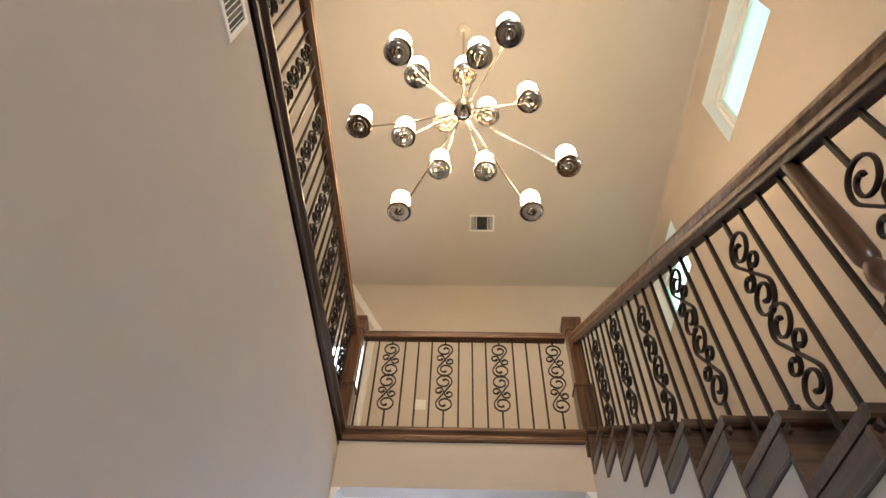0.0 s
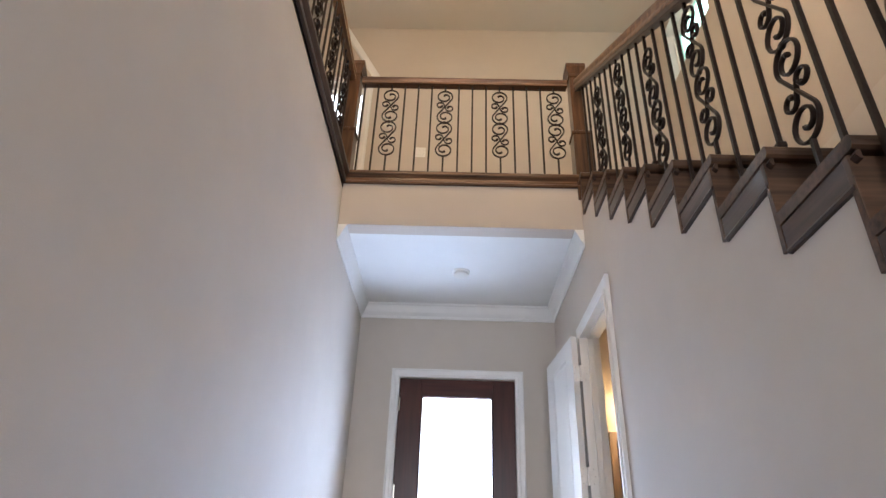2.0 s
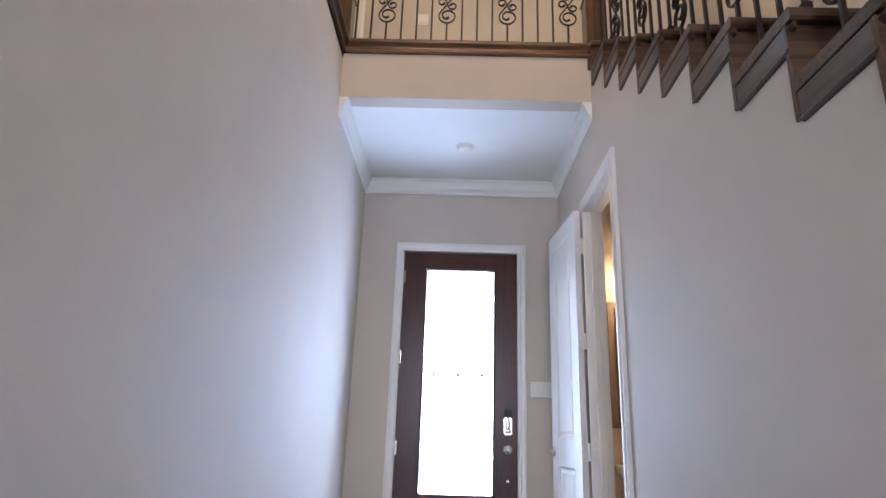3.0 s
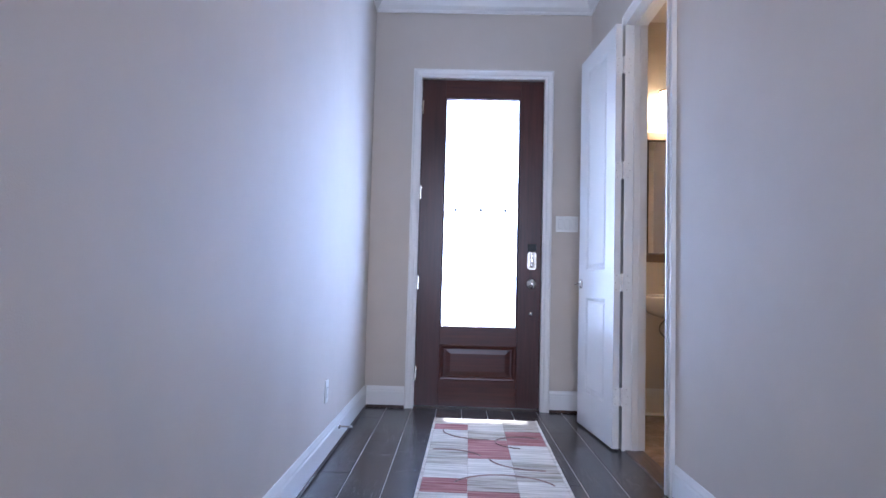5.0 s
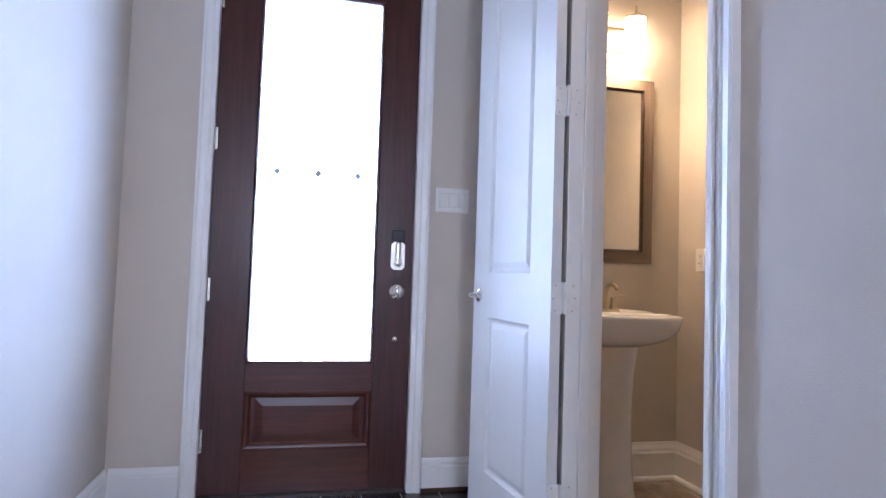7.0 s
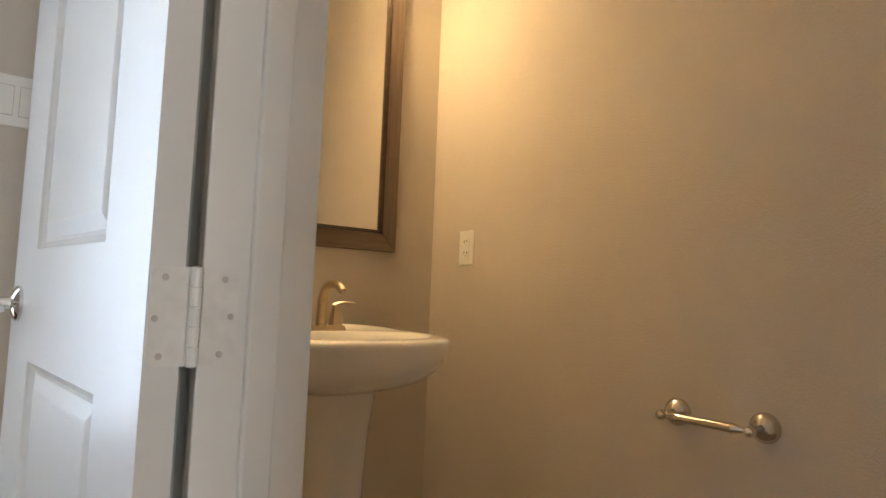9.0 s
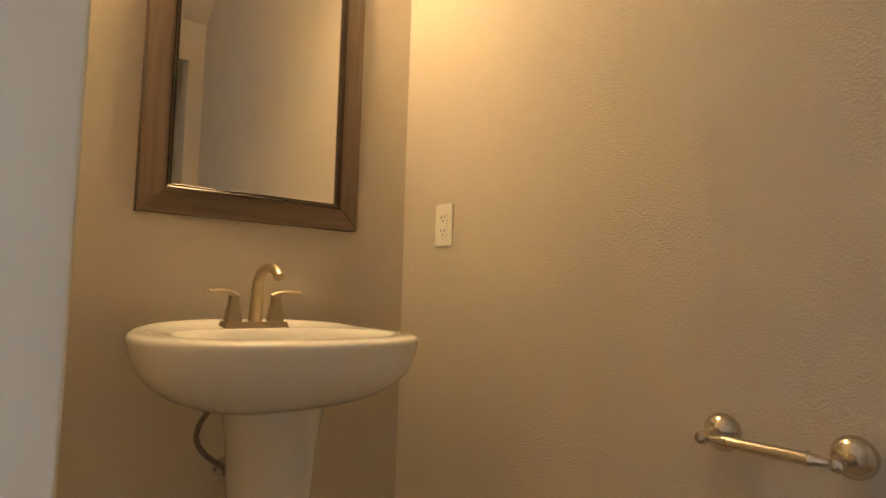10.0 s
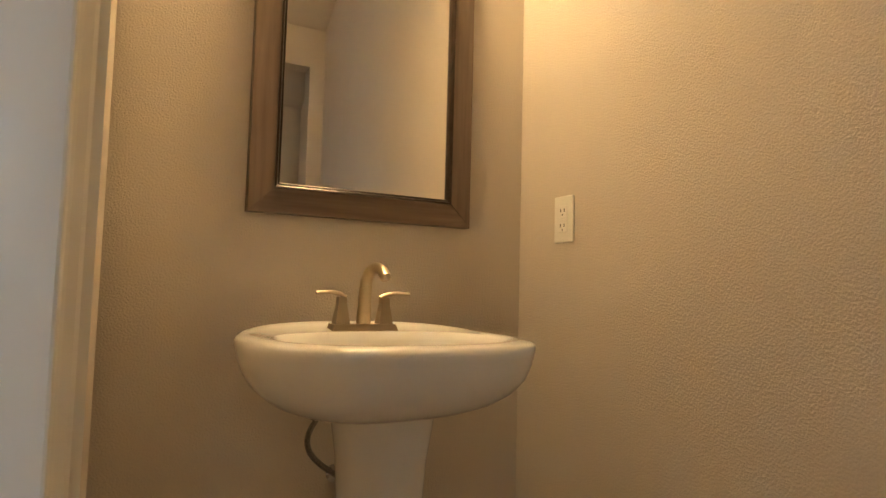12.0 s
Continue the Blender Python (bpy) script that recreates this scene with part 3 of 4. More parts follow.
def bead_frame(x0, x1, z0, z1, w, y0, y1):
    bm = bmesh.new()
    prof = [(0, y1), (0, y0 + 0.004), (0.25 * w, y0), (0.6 * w, y0 + 0.002), (w, y0 + 0.012), (w, y1)]
    rings = []
    for sx, sz in ((0, 0), (1, 0), (1, 1), (0, 1)):
        rings.append([bm.verts.new(((x1 - s) if sx else (x0 + s), y, (z1 - s) if sz else (z0 + s))) for s, y in prof])
    n = len(prof)
    for k in range(4):
        a, b = rings[k], rings[(k + 1) % 4]
        for i in range(n):
            bm.faces.new((a[i], a[(i + 1) % n], b[(i + 1) % n], b[i]))
    return bm
part("panel_moulding", bead_frame(0.180, 0.742, 0.190, 0.450, 0.030, -0.006, 0.030), MAHOGX, fd)
part("glass_moulding", bead_frame(gx0 - 0.014, gx1 + 0.014, gz0 - 0.014, gz1 + 0.014, 0.014, -0.006, 0.040), MAHOG, fd)
p = part("pane", box(gx0 - 0.004, gx1 + 0.004, 0.022, 0.028, gz0 - 0.004, gz1 + 0.004), GLASS, fd)
p.visible_shadow = False
for dx in (0.275, 0.460, 0.645):
    d = 0.019
    part("glass_jewel", prism([(dx - d, 1.452), (dx, 1.452 - d), (dx + d, 1.452), (dx, 1.452 + d)], 1, 0.012, 0.0215), JEWEL, fd, "small grey diamond ornament on the glass")
for z in (0.235, 0.90, 1.578, 2.227):
    bm = lathe([(0.006, -0.05), (0.008, -0.046), (0.008, 0.046), (0.006, 0.05)], 10, Matrix.Translation((-0.006, -0.006, z)))
    add_box(bm, -0.002, 0.012, -0.001, 0.002, z - 0.05, z + 0.05)
    part("hinge", bm, NICKEL, fd)
kx = 0.846
def octagon(hw, z0, z1, c):
    return [(kx - hw, z0 + c), (kx - hw + c, z0), (kx + hw - c, z0), (kx + hw, z0 + c), (kx + hw, z1 - c), (kx + hw - c, z1), (kx - hw + c, z1), (kx - hw, z1 - c)]
lock = part("keypad_deadbolt", prism(octagon(0.033, 1.016, 1.148, 0.014), 1, -0.010, 0.0), NICKEL, fd, "satin nickel keypad deadbolt")
part("lock_body", box(kx - 0.0135, kx + 0.0135, -0.024, -0.009, 1.030, 1.150, 0.010, 4), CHROME, lock, smooth=True)
part("keypad_head", box(kx - 0.030, kx + 0.030, -0.016, 0.0, 1.150, 1.205, 0.006, 3), DARKP, lock, "dark keypad housing")
part("thumb_turn", lathe([(0.019, 0), (0.019, 0.006), (0.014, 0.010), (0.006, 0.011)], 20, Matrix.Translation((kx, -0.022, 1.050)) @ pose(0, 0, 0, 90)), CHROME, lock, smooth=True)
part("key_hole", lathe([(0.004, 0), (0.003, 0.0015)], 10, Matrix.Translation((kx, -0.024, 1.102)) @ pose(0, 0, 0, 90)), DARKP, lock)
M = Matrix.Translation((kx, 0, 0.912)) @ pose(0, 0, 0, 90)
part("door_knob", lathe([(0.034, 0), (0.034, 0.006), (0.016, 0.012), (0.013, 0.030), (0.022, 0.036), (0.029, 0.046), (0.029, 0.056), (0.020, 0.064), (0.004, 0.066)], 24, M), CHROME, fd, "round satin nickel knob", smooth=True)
part("bolt_cover", lathe([(0.012, 0), (0.012, 0.003), (0.006, 0.006)], 14, Matrix.Translation((kx, 0, 0.690)) @ pose(0, 0, 0, 90)), CHROME, fd, smooth=True)

# ---------------------------------------------------------------- powder door
LT = 0.036
def panel_door(w, h):
    """A two-panel moulded door; local x from hinge to latch, y through, z up."""
    bm = bmesh.new()
    xs = [0, 0.152, w - 0.160, w]
    zs = [0, 0.228, 0.832, 1.010, h - 0.110, h]
    for side, sg in ((0.0, 1), (LT, -1)):
        for i in range(3):
            for j in range(5):
                if i == 1 and j in (1, 3):
                    x0, x1, z0, z1 = xs[1], xs[2], zs[j], zs[j + 1]
                    rings = []
                    for s, d in ((0, 0), (0.004, 0.004), (0.012, 0.009), (0.018, 0.010), (0.038, 0.0035), (0.042, 0.003), (0.046, 0.003)):
                        rings.append([bm.verts.new(p) for p in ((x0 + s, side + sg * d, z0 + s), (x1 - s, side + sg * d, z0 + s), (x1 - s, side + sg * d, z1 - s), (x0 + s, side + sg * d, z1 - s))])
                    for a, b in zip(rings, rings[1:]):
                        for k in range(4):
                            bm.faces.new((a[k], a[(k + 1) % 4], b[(k + 1) % 4], b[k]))
                    bm.faces.new(rings[-1])
                else:
                    bm.faces.new([bm.verts.new(p) for p in ((xs[i], side, zs[j]), (xs[i + 1], side, zs[j]), (xs[i + 1], side, zs[j + 1]), (xs[i], side, zs[j + 1]))])
    for a, b in (((0, 0), (0, h)), ((w, 0), (w, h)), ((0, 0), (w, 0)), ((0, h), (w, h))):
        bm.faces.new([bm.verts.new(p) for p in ((a[0], 0, a[1]), (b[0], 0, b[1]), (b[0], LT, b[1]), (a[0], LT, a[1]))])
    bmesh.ops.remove_doubles(bm, verts=bm.verts, dist=1e-5)
    return bm
def rounded_plate(a, b, z0, z1, r=0.012):
    """A plate from the straight edge b to the edge a with its two outer corners rounded."""
    s = 1 if a > b else -1
    pts = [(b, z0)]
    for c, d0 in ((z0 + r, -90), (z1 - r, 0)):
        for k in range(6):
            q = radians(d0 + 18 * k)
            pts.append((a - s * r + s * r * math.cos(q), c + r * math.sin(q)))
    return pts + [(b, z1)]
LW, LH = 0.674, 2.436
pd = thing("powder_door", (1.5815, -1.0026, 0.012), "open white two-panel door standing into the hall", "door", kind="structure", rz=LEAF)
leaf = part("leaf", panel_door(LW, LH), DOORW, pd)
for z in (0.29, 0.93, 1.575, 2.19):
    prof = [(0.004, -0.052)]
    for k in range(5):
        c0 = -0.051 + 0.0204 * k
        prof += [(0.0055, c0), (0.0066, c0 + 0.0008), (0.0066, c0 + 0.0192), (0.0055, c0 + 0.0200)]
    bm = lathe(prof + [(0.004, 0.052)], 12, Matrix.Translation((-0.008, -0.009, z)))
    part("hinge_barrel", bm, HINGEM, pd, "painted butt hinge")
    hl = part("hinge_leaf", prism(rounded_plate(LT - 0.002, -0.006, z - 0.051, z + 0.051), 0, -0.0022, 0.0), HINGEM, pd)
    for sy, sz in ((0.020, 0.040), (0.028, -0.002), (0.022, -0.040)):
        part("screw", lathe([(0.0036, 0), (0.0030, 0.0006)], 10, Matrix.Translation((-0.0022, sy, z + sz)) @ pose(0, 0, 0, 0, -90)), SCREW, hl)
    b = obj("jamb_hinge", prism(rounded_plate(JX0 + 0.040, JX0 + 0.001, z - 0.039, z + 0.063), 1, DY1 - 0.0200, DY1 - 0.0176), HINGEM, jamb, label="painted hinge plate")
    for sx, sz in ((0.024, 0.052), (0.032, 0.012), (0.022, -0.028)):
        part("screw", lathe([(0.0036, 0), (0.0030, 0.0006)], 10, Matrix.Translation((JX0 + sx, DY1 - 0.0200, z + sz)) @ pose(0, 0, 0, 90)), SCREW, b)
for sgn, y in ((-1, 0.0), (1, LT)):
    M = Matrix.Translation((LW - 0.06, y, 0.920)) @ pose(0, 0, 0, 90 if sgn < 0 else -90)
    rose = part("lever_rose", lathe([(0.030, 0), (0.030, 0.005), (0.024, 0.010), (0.012, 0.014), (0.010, 0.045), (0.004, 0.047)], 20, M), CHROME, pd, "satin nickel lever handle", smooth=True)
    yy = y + sgn * 0.042
    part("lever", tube([(LW - 0.06, yy, 0.920), (LW - 0.09, yy, 0.921), (LW - 0.13, yy + sgn * 0.003, 0.919), (LW - 0.165, yy + sgn * 0.001, 0.916)], 0.008, 10, 0.7), CHROME, rose, smooth=True)
part("latch_plate", box(LW, LW + 0.0015, 0.006, LT - 0.006, 0.89, 0.95), NICKEL, pd)

# ---------------------------------------------------------------- staircase
TX = 1.610           # open ends of the treads
stair = thing("staircase", (0, 0, 0), "dark-stained oak staircase with open tread ends", "stairs", kind="structure")
for k in range(-8, 8):
    y, z = NY0 + RUN * k, NZ0 + RISE * k
    bm = bmesh.new()
    prof = [(0.008, 0), (RUN + 0.03, 0), (RUN + 0.03, -0.036), (0.010, -0.036), (0.002, -0.030), (0, -0.018), (0.002, -0.006)]
    add_sweep(bm, prof, (TX, y, z), (EX, y, z), (0, 1, 0), (0, 0, 1))
    tread = part("tread", bm, STAIR, stair)
    bm = bmesh.new()
    add_sweep(bm, [(0.012, -0.037), (0.006, -0.048), (0.014, -0.058), (0.020, -0.060), (0.020, -0.037)], (TX, y + 0.010, z), (TX, y + RUN + 0.026, z), (1, 0, 0), (0, 0, 1))
    part("cove", bm, STAIRY, stair)
    part("skirt_board", box(TX + 0.003, W, y + 0.032, y + RUN + 0.029, z - 0.112, z - 0.038, 0.003), STAIRY, stair)
    part("bracket_bead", sweep([(0.012, -0.122), (0.001, -0.120), (-0.003, -0.114), (0.000, -0.107), (0.012, -0.105)], (TX, y + 0.036, z), (TX, y + RUN + 0.024, z), (1, 0, 0), (0, 0, 1)), STAIRY, stair)
    zb = z - RISE + 0.001 if k > -8 else 0.0
    part("riser", box(TX + 0.002, EX, y + 0.030, y + 0.050, zb - 0.11 if k > -8 else 0, z - 0.037, 0.002), STAIR, stair)
# last riser up to the landing, with the landing nosing
k = 8
y = NY0 + RUN * 8
part("riser", box(TX + 0.002, EX, y + 0.030, y + 0.050, NZ0 + RISE * 7 - 0.11, F2 - 0.036), STAIR, stair)
part("landing_nosing", sweep([(0.008, 0), (0.13, 0), (0.13, -0.036), (0.010, -0.036), (0.002, -0.030), (0, -0.018), (0.002, -0.006)], (TX, y, F2), (EX, y, F2), (0, 1, 0), (0, 0, 1)), STAIR, stair)

# ---------------------------------------------------------------- balustrades
IT = 0.0062
def scroll_points(c, r, mirror=1, steps=34, turn=505, core=0.20):
    """One reversed-S scroll in (u, v), point-symmetric about its middle."""
    pts = []
    for i in range(steps + 1):
        a = radians(turn - (turn + 30) * i / steps)
        q = i / steps
        rr = r * (core + (1 - core) * min(1.0, q / 0.60) ** 1.05)
        pts.append((rr * math.cos(a), c + rr * math.sin(a)))
    full = pts + [(-u, -v) for u, v in reversed(pts)]
    return [(mirror * u, v) for u, v in full]

def add_ribbon(bm, pts, thick, deep, curl):
    """A flat bar bent along points of the x, z plane, deep across it, swelling into a leaf over its two ends."""
    n = len(pts)
    rings = []
    for i, (u, v) in enumerate(pts):
        a, b = pts[max(i - 1, 0)], pts[min(i + 1, n - 1)]
        tx, tz = b[0] - a[0], b[1] - a[1]
        q = math.hypot(tx, tz) or 1.0
        nx, nz = -tz / q, tx / q
        e = min(i, n - 1 - i)
        w = thick * (1.0 + curl * max(0.0, 1.0 - e / 6.0)) if e else thick * 0.5
        d = deep * (1.0 + 0.25 * max(0.0, 1.0 - e / 6.0))
        c = 0.3 * w
        rings.append([bm.verts.new((u + nx * p, r, v + nz * p)) for p, r in ((-w / 2, -d / 2 + c), (-w / 2 + c, -d / 2), (w / 2 - c, -d / 2), (w / 2, -d / 2 + c), (w / 2, d / 2 - c), (w / 2 - c, d / 2), (-w / 2 + c, d / 2), (-w / 2, d / 2 - c))])
    for a, b in zip(rings, rings[1:]):
        for k in range(8):
            bm.faces.new((a[k], a[(k + 1) % 8], b[(k + 1) % 8], b[k]))
    bm.faces.new(rings[0][::-1])
    bm.faces.new(rings[-1])

def scroll_baluster_mesh(length, mid, half=0.308, mirror=1):
    """An iron baluster with two scroll pairs reaching half above and below the height mid; local z up, scroll in local x."""
    bm = bmesh.new()
    c, r = 0.5 * half - 0.0555, 0.0555
    hh = 0.5 * half
    for sg in (1, -1):
        cz = mid + sg * hh
        add_ribbon(bm, [(u, cz + v) for u, v in scroll_points(c, r, mirror, 34, 500, 0.24)], 0.0088, 0.0150, 1.0)
        ca, sa = math.cos(radians(mirror * 68)), math.sin(radians(mirror * 68))
        add_ribbon(bm, [(u * ca - v * sa, cz + u * sa + v * ca) for u, v in scroll_points(0.036, 0.0275, mirror, 18, 285, 0.40)], 0.0082, 0.0150, 1.7)
    add_box(bm, -0.009, 0.009, -0.008, 0.008, mid - 0.009, mid + 0.009, 0.003)
    add_box(bm, -IT, IT, -IT, IT, 0, mid - half + 0.003)
    add_box(bm, -IT, IT, -IT, IT, mid + half - 0.003, length)
    add_box(bm, -0.015, 0.015, -0.015, 0.015, 0, 0.022, 0.004)
    me = bpy.data.meshes.new("scroll_baluster")
    bmesh.ops.recalc_face_normals(bm, faces=bm.faces)
    bm.to_mesh(me)
    bm.free()
    me.materials.append(IRON)
    for p in me.polygons:
        p.use_smooth = True
    me.set_sharp_from_angle(angle=radians(35))
    return me

def plain_baluster_mesh(length):
    bm = bmesh.new()
    add_box(bm, -IT, IT, -IT, IT, 0, length)
    add_box(bm, -0.013, 0.013, -0.013, 0.013, 0, 0.02, 0.004)
    me = bpy.data.meshes.new("plain_baluster")
    bmesh.ops.recalc_face_normals(bm, faces=bm.faces)
    bm.to_mesh(me)
    bm.free()
    me.materials.append(IRON)
    return me

def set_baluster(me, name, parent, x, y, z, rz=0):
    ob = new(name, me)
    ob.parent = parent
    ob.matrix_basis = pose(x, y, z, 0, 0, rz)
    return ob

HAND = [(-0.030, 0), (0.030, 0), (0.030, 0.016), (0.024, 0.024), (0.026, 0.034), (0.034, 0.044), (0.034, 0.056), (0.024, 0.067), (0.008, 0.072),
        (-0.008, 0.072), (-0.024, 0.067), (-0.034, 0.056), (-0.034, 0.044), (-0.026, 0.034), (-0.024, 0.024), (-0.030, 0.016)]
BY = -1.255          # line of the landing balustrade
RB = 4.365           # underside of the level handrails
SHOEZ = F2 + 0.022
blen = RB - SHOEZ + 0.01
M_PLAIN = plain_baluster_mesh(blen)
M_SCROLL = scroll_baluster_mesh(blen, 4.005 - SHOEZ)

def fascia(parent, a, b, out):
    """Edge of the upper floor: fascia board, cove and rounded nosing."""
    part("fascia", sweep([(0, 0), (0.018, 0), (0.020, 0.012), (0.012, 0.022), (0.012, 0.048), (0.022, 0.056), (0.030, 0.062), (0.036, 0.070), (0.036, 0.086), (0.030, 0.096), (0, 0.096), (-0.10, 0.096), (-0.10, 0.078), (0, 0.078)],
                         (a[0], a[1], 3.402), (b[0], b[1], 3.402), out, (0, 0, 1)), RAILX if out[0] == 0 else STAIRY, parent, "dark wood fascia with nosing")

lb = thing("landing_balustrade", (0, 0, 0), "wood-railed landing balustrade with wrought-iron scrolls", "balustrade")
part("handrail", sweep(HAND, (0.03, BY, RB), (1.60, BY, RB), (0, 1, 0), (0, 0, 1)), RAILX, lb, smooth=True)
fascia(lb, (0.0, HY), (TX + 0.01, HY), (0, -1, 0))
part("shoe_rail", box(0.03, 1.60, BY - 0.022, BY + 0.022, F2 + 0.029, F2 + 0.036, 0.002), STAIR, lb)
for i in range(15):
    x = 0.055 + 0.1031 * i
    if i % 4 == 2:
        set_baluster(M_SCROLL, "scroll_baluster", lb, x, BY, SHOEZ)
    else:
        set_baluster(M_PLAIN, "plain_baluster", lb, x, BY, SHOEZ)

gb = thing("gallery_balustrade", (0, 0, 0), "wood-railed gallery balustrade with wrought-iron scrolls", "balustrade")
GX = -0.045
part("handrail", sweep(HAND, (GX, BACK, RB), (GX, BY - 0.02, RB), (1, 0, 0), (0, 0, 1)), RAILY, gb, smooth=True)
fascia(gb, (0.0, BACK), (0.0, HY), (1, 0, 0))
part("shoe_rail", box(GX - 0.022, GX + 0.022, BACK, BY, F2 + 0.029, F2 + 0.036, 0.002), STAIRY, gb)
for i in range(44):
    y = -1.40 - 0.1031 * i
    if i % 4 == 1:
        set_baluster(M_SCROLL, "scroll_baluster", gb, GX, y, SHOEZ, 90)
    else:
        set_baluster(M_PLAIN, "plain_baluster", gb, GX, y, SHOEZ, 90)

# stair rail
SX = 1.665
def nose_z(y):
    return NZ0 + (y - NY0) / RUN * RISE
SL = RISE / RUN
sb = thing("stair_balustrade", (0, 0, 0), "sloping wood-railed stair balustrade with wrought-iron scrolls", "balustrade")
ya, yb = -5.95, -1.34
sd = Vector((0, 1, SL)).normalized()
part("handrail", sweep(HAND, (SX, ya, nose_z(ya) + 0.778), (SX, yb, nose_z(yb) + 0.778), (1, 0, 0), (0, -sd.z, sd.y)), RAILY, sb, smooth=True)
part("rail_fillet", sweep([(-0.020, -0.024), (0.020, -0.024), (0.023, -0.020), (0.023, 0.002), (-0.023, 0.002), (-0.023, -0.020)], (SX, ya, nose_z(ya) + 0.778), (SX, yb, nose_z(yb) + 0.778), (1, 0, 0), (0, -sd.z, sd.y)), STAIRY, sb)
meshes = {}
for i in range(40):
    y = -1.466 - 0.1092 * i
    if i > 18:
        y = -3.558 - 0.100 * (i - 19)
    if i > 22:
        y = -4.045 - 0.1098 * (i - 23)
    kk = math.floor((y - NY0) / RUN + 1e-6)
    if kk < -8:
        break
    zt = NZ0 + RISE * kk if kk < 8 else F2
    ln = round(nose_z(y) + 0.80 - zt, 3)
    sc = i % 4 == 3
    key = (round(ln, 2), sc)
    if key not in meshes:
        meshes[key] = scroll_baluster_mesh(ln, 0.415 + (ln - 0.84) * 0.46, 0.322) if sc else plain_baluster_mesh(ln)
    set_baluster(meshes[key], "scroll_baluster" if sc else "plain_baluster", sb, SX, y, zt, 90)

# newels
def box_newel(x, y, base_z, label, drop=0.16):
    e = thing("newel_post", (x, y, base_z), label, "newel", "newel posts")
    bm = box(-0.062, 0.062, -0.062, 0.062, -drop, 0.40, 0.003)
    part("plinth", bm, RAILZ, e)
    part("collar", box(-0.070, 0.070, -0.070, 0.070, 0.395, 0.425, 0.008, 3), RAILZ, e)
    part("shaft", box(-0.052, 0.052, -0.052, 0.052, 0.42, 0.99, 0.003), RAILZ, e)
    bm = box(-0.060, 0.060, -0.060, 0.060, 0.955, 0.99, 0.006, 3)
    add_box(bm, -0.075, 0.075, -0.075, 0.075, 1.045, 1.085, 0.006, 2)
    r0 = [bm.verts.new((sx * 0.055, sy * 0.055, 0.985)) for sx, sy in ((-1, -1), (1, -1), (1, 1), (-1, 1))]
    r1 = [bm.verts.new((sx * 0.072, sy * 0.072, 1.05)) for sx, sy in ((-1, -1), (1, -1), (1, 1), (-1, 1))]
    for i in range(4):
        bm.faces.new((r0[i], r0[(i + 1) % 4], r1[(i + 1) % 4], r1[i]))
    part("cap", bm, RAILZ, e)
    return e
box_newel(GX + 0.012, BY + 0.0, F2, "square stained-oak newel post at the landing corner", 0.05)
box_newel(SX, BY - 0.01, F2, "square stained-oak newel post at the stair head")
# turned newel part-way down the flight
ky = -3.920
kk = math.floor((ky - NY0) / RUN)
nz = NZ0 + RISE * kk
top = nose_z(ky) + 0.80 - nz
e = thing("turned_newel", (SX, ky, nz), "turned stained-oak newel under the stair rail", "newel")
part("block", box(-0.028, 0.028, -0.028, 0.028, 0, 0.31, 0.004), RAILZ, e)
part("turning", lathe([(0.016, 0.31), (0.024, 0.320), (0.018, 0.332), (0.023, 0.348), (0.028, 0.364), (0.029, 0.380), (0.026, 0.398), (0.020, 0.411), (0.019, 0.417), (0.023, 0.423), (0.027, 0.435), (0.0285, 0.52), (0.0265, 0.66), (0.0225, top - 0.03), (0.022, top)], 24), RAILZ, e, smooth=True)

# ---------------------------------------------------------------- chandelier
DISH = mat("brushed_nickel_dish", (0.60, 0.53, 0.43), 0.16, metal=1.0, vary=0.08, scale=14, rvary=0.06)
NICKELS = mat("soft_nickel", (0.70, 0.64, 0.54), 0.5, metal=0.7, vary=0.05, scale=20)
CX, CY = 0.795, -2.965
HUBZ = 4.86
ch = thing("chandelier", (CX, CY, CZ), "lit satin nickel chandelier with fifteen opal glass cups", "chandelier")
part("canopy", lathe([(0.012, -0.030), (0.028, -0.027), (0.033, -0.018), (0.060, -0.014), (0.066, -0.009), (0.067, 0.0)], 28), NICKELS, ch, smooth=True)
part("stem", lathe([(0.010, HUBZ - CZ + 0.04), (0.010, -0.03)], 12), NICKEL, ch, smooth=True)
hub = part("hub", lathe([(0.020, -0.060), (0.050, -0.058), (0.062, -0.050), (0.066, -0.030), (0.066, 0.030), (0.058, 0.046), (0.030, 0.052), (0.022, 0.060), (0.018, 0.110)], 28, Matrix.Translation((0, 0, HUBZ - CZ))), DISH, ch, smooth=True)
part("finial", lathe([(0.004, -0.086), (0.012, -0.082), (0.015, -0.072), (0.010, -0.062), (0.026, -0.060)], 18, Matrix.Translation((0, 0, HUBZ - CZ))), DISH, hub, smooth=True)
OUTER = [(0.42, -3.497), (1.051, -3.598), (0.147, -3.029), (1.477, -2.750), (1.267, -2.396), (0.363, -2.389)]
MIDDLE = [(0.504, -3.250), (0.891, -3.376), (1.220, -3.081), (0.397, -2.828), (0.632, -2.576), (0.954, -2.564)]
INNER = [(0.803, -3.164), (0.667, -2.814), (0.966, -2.866)]
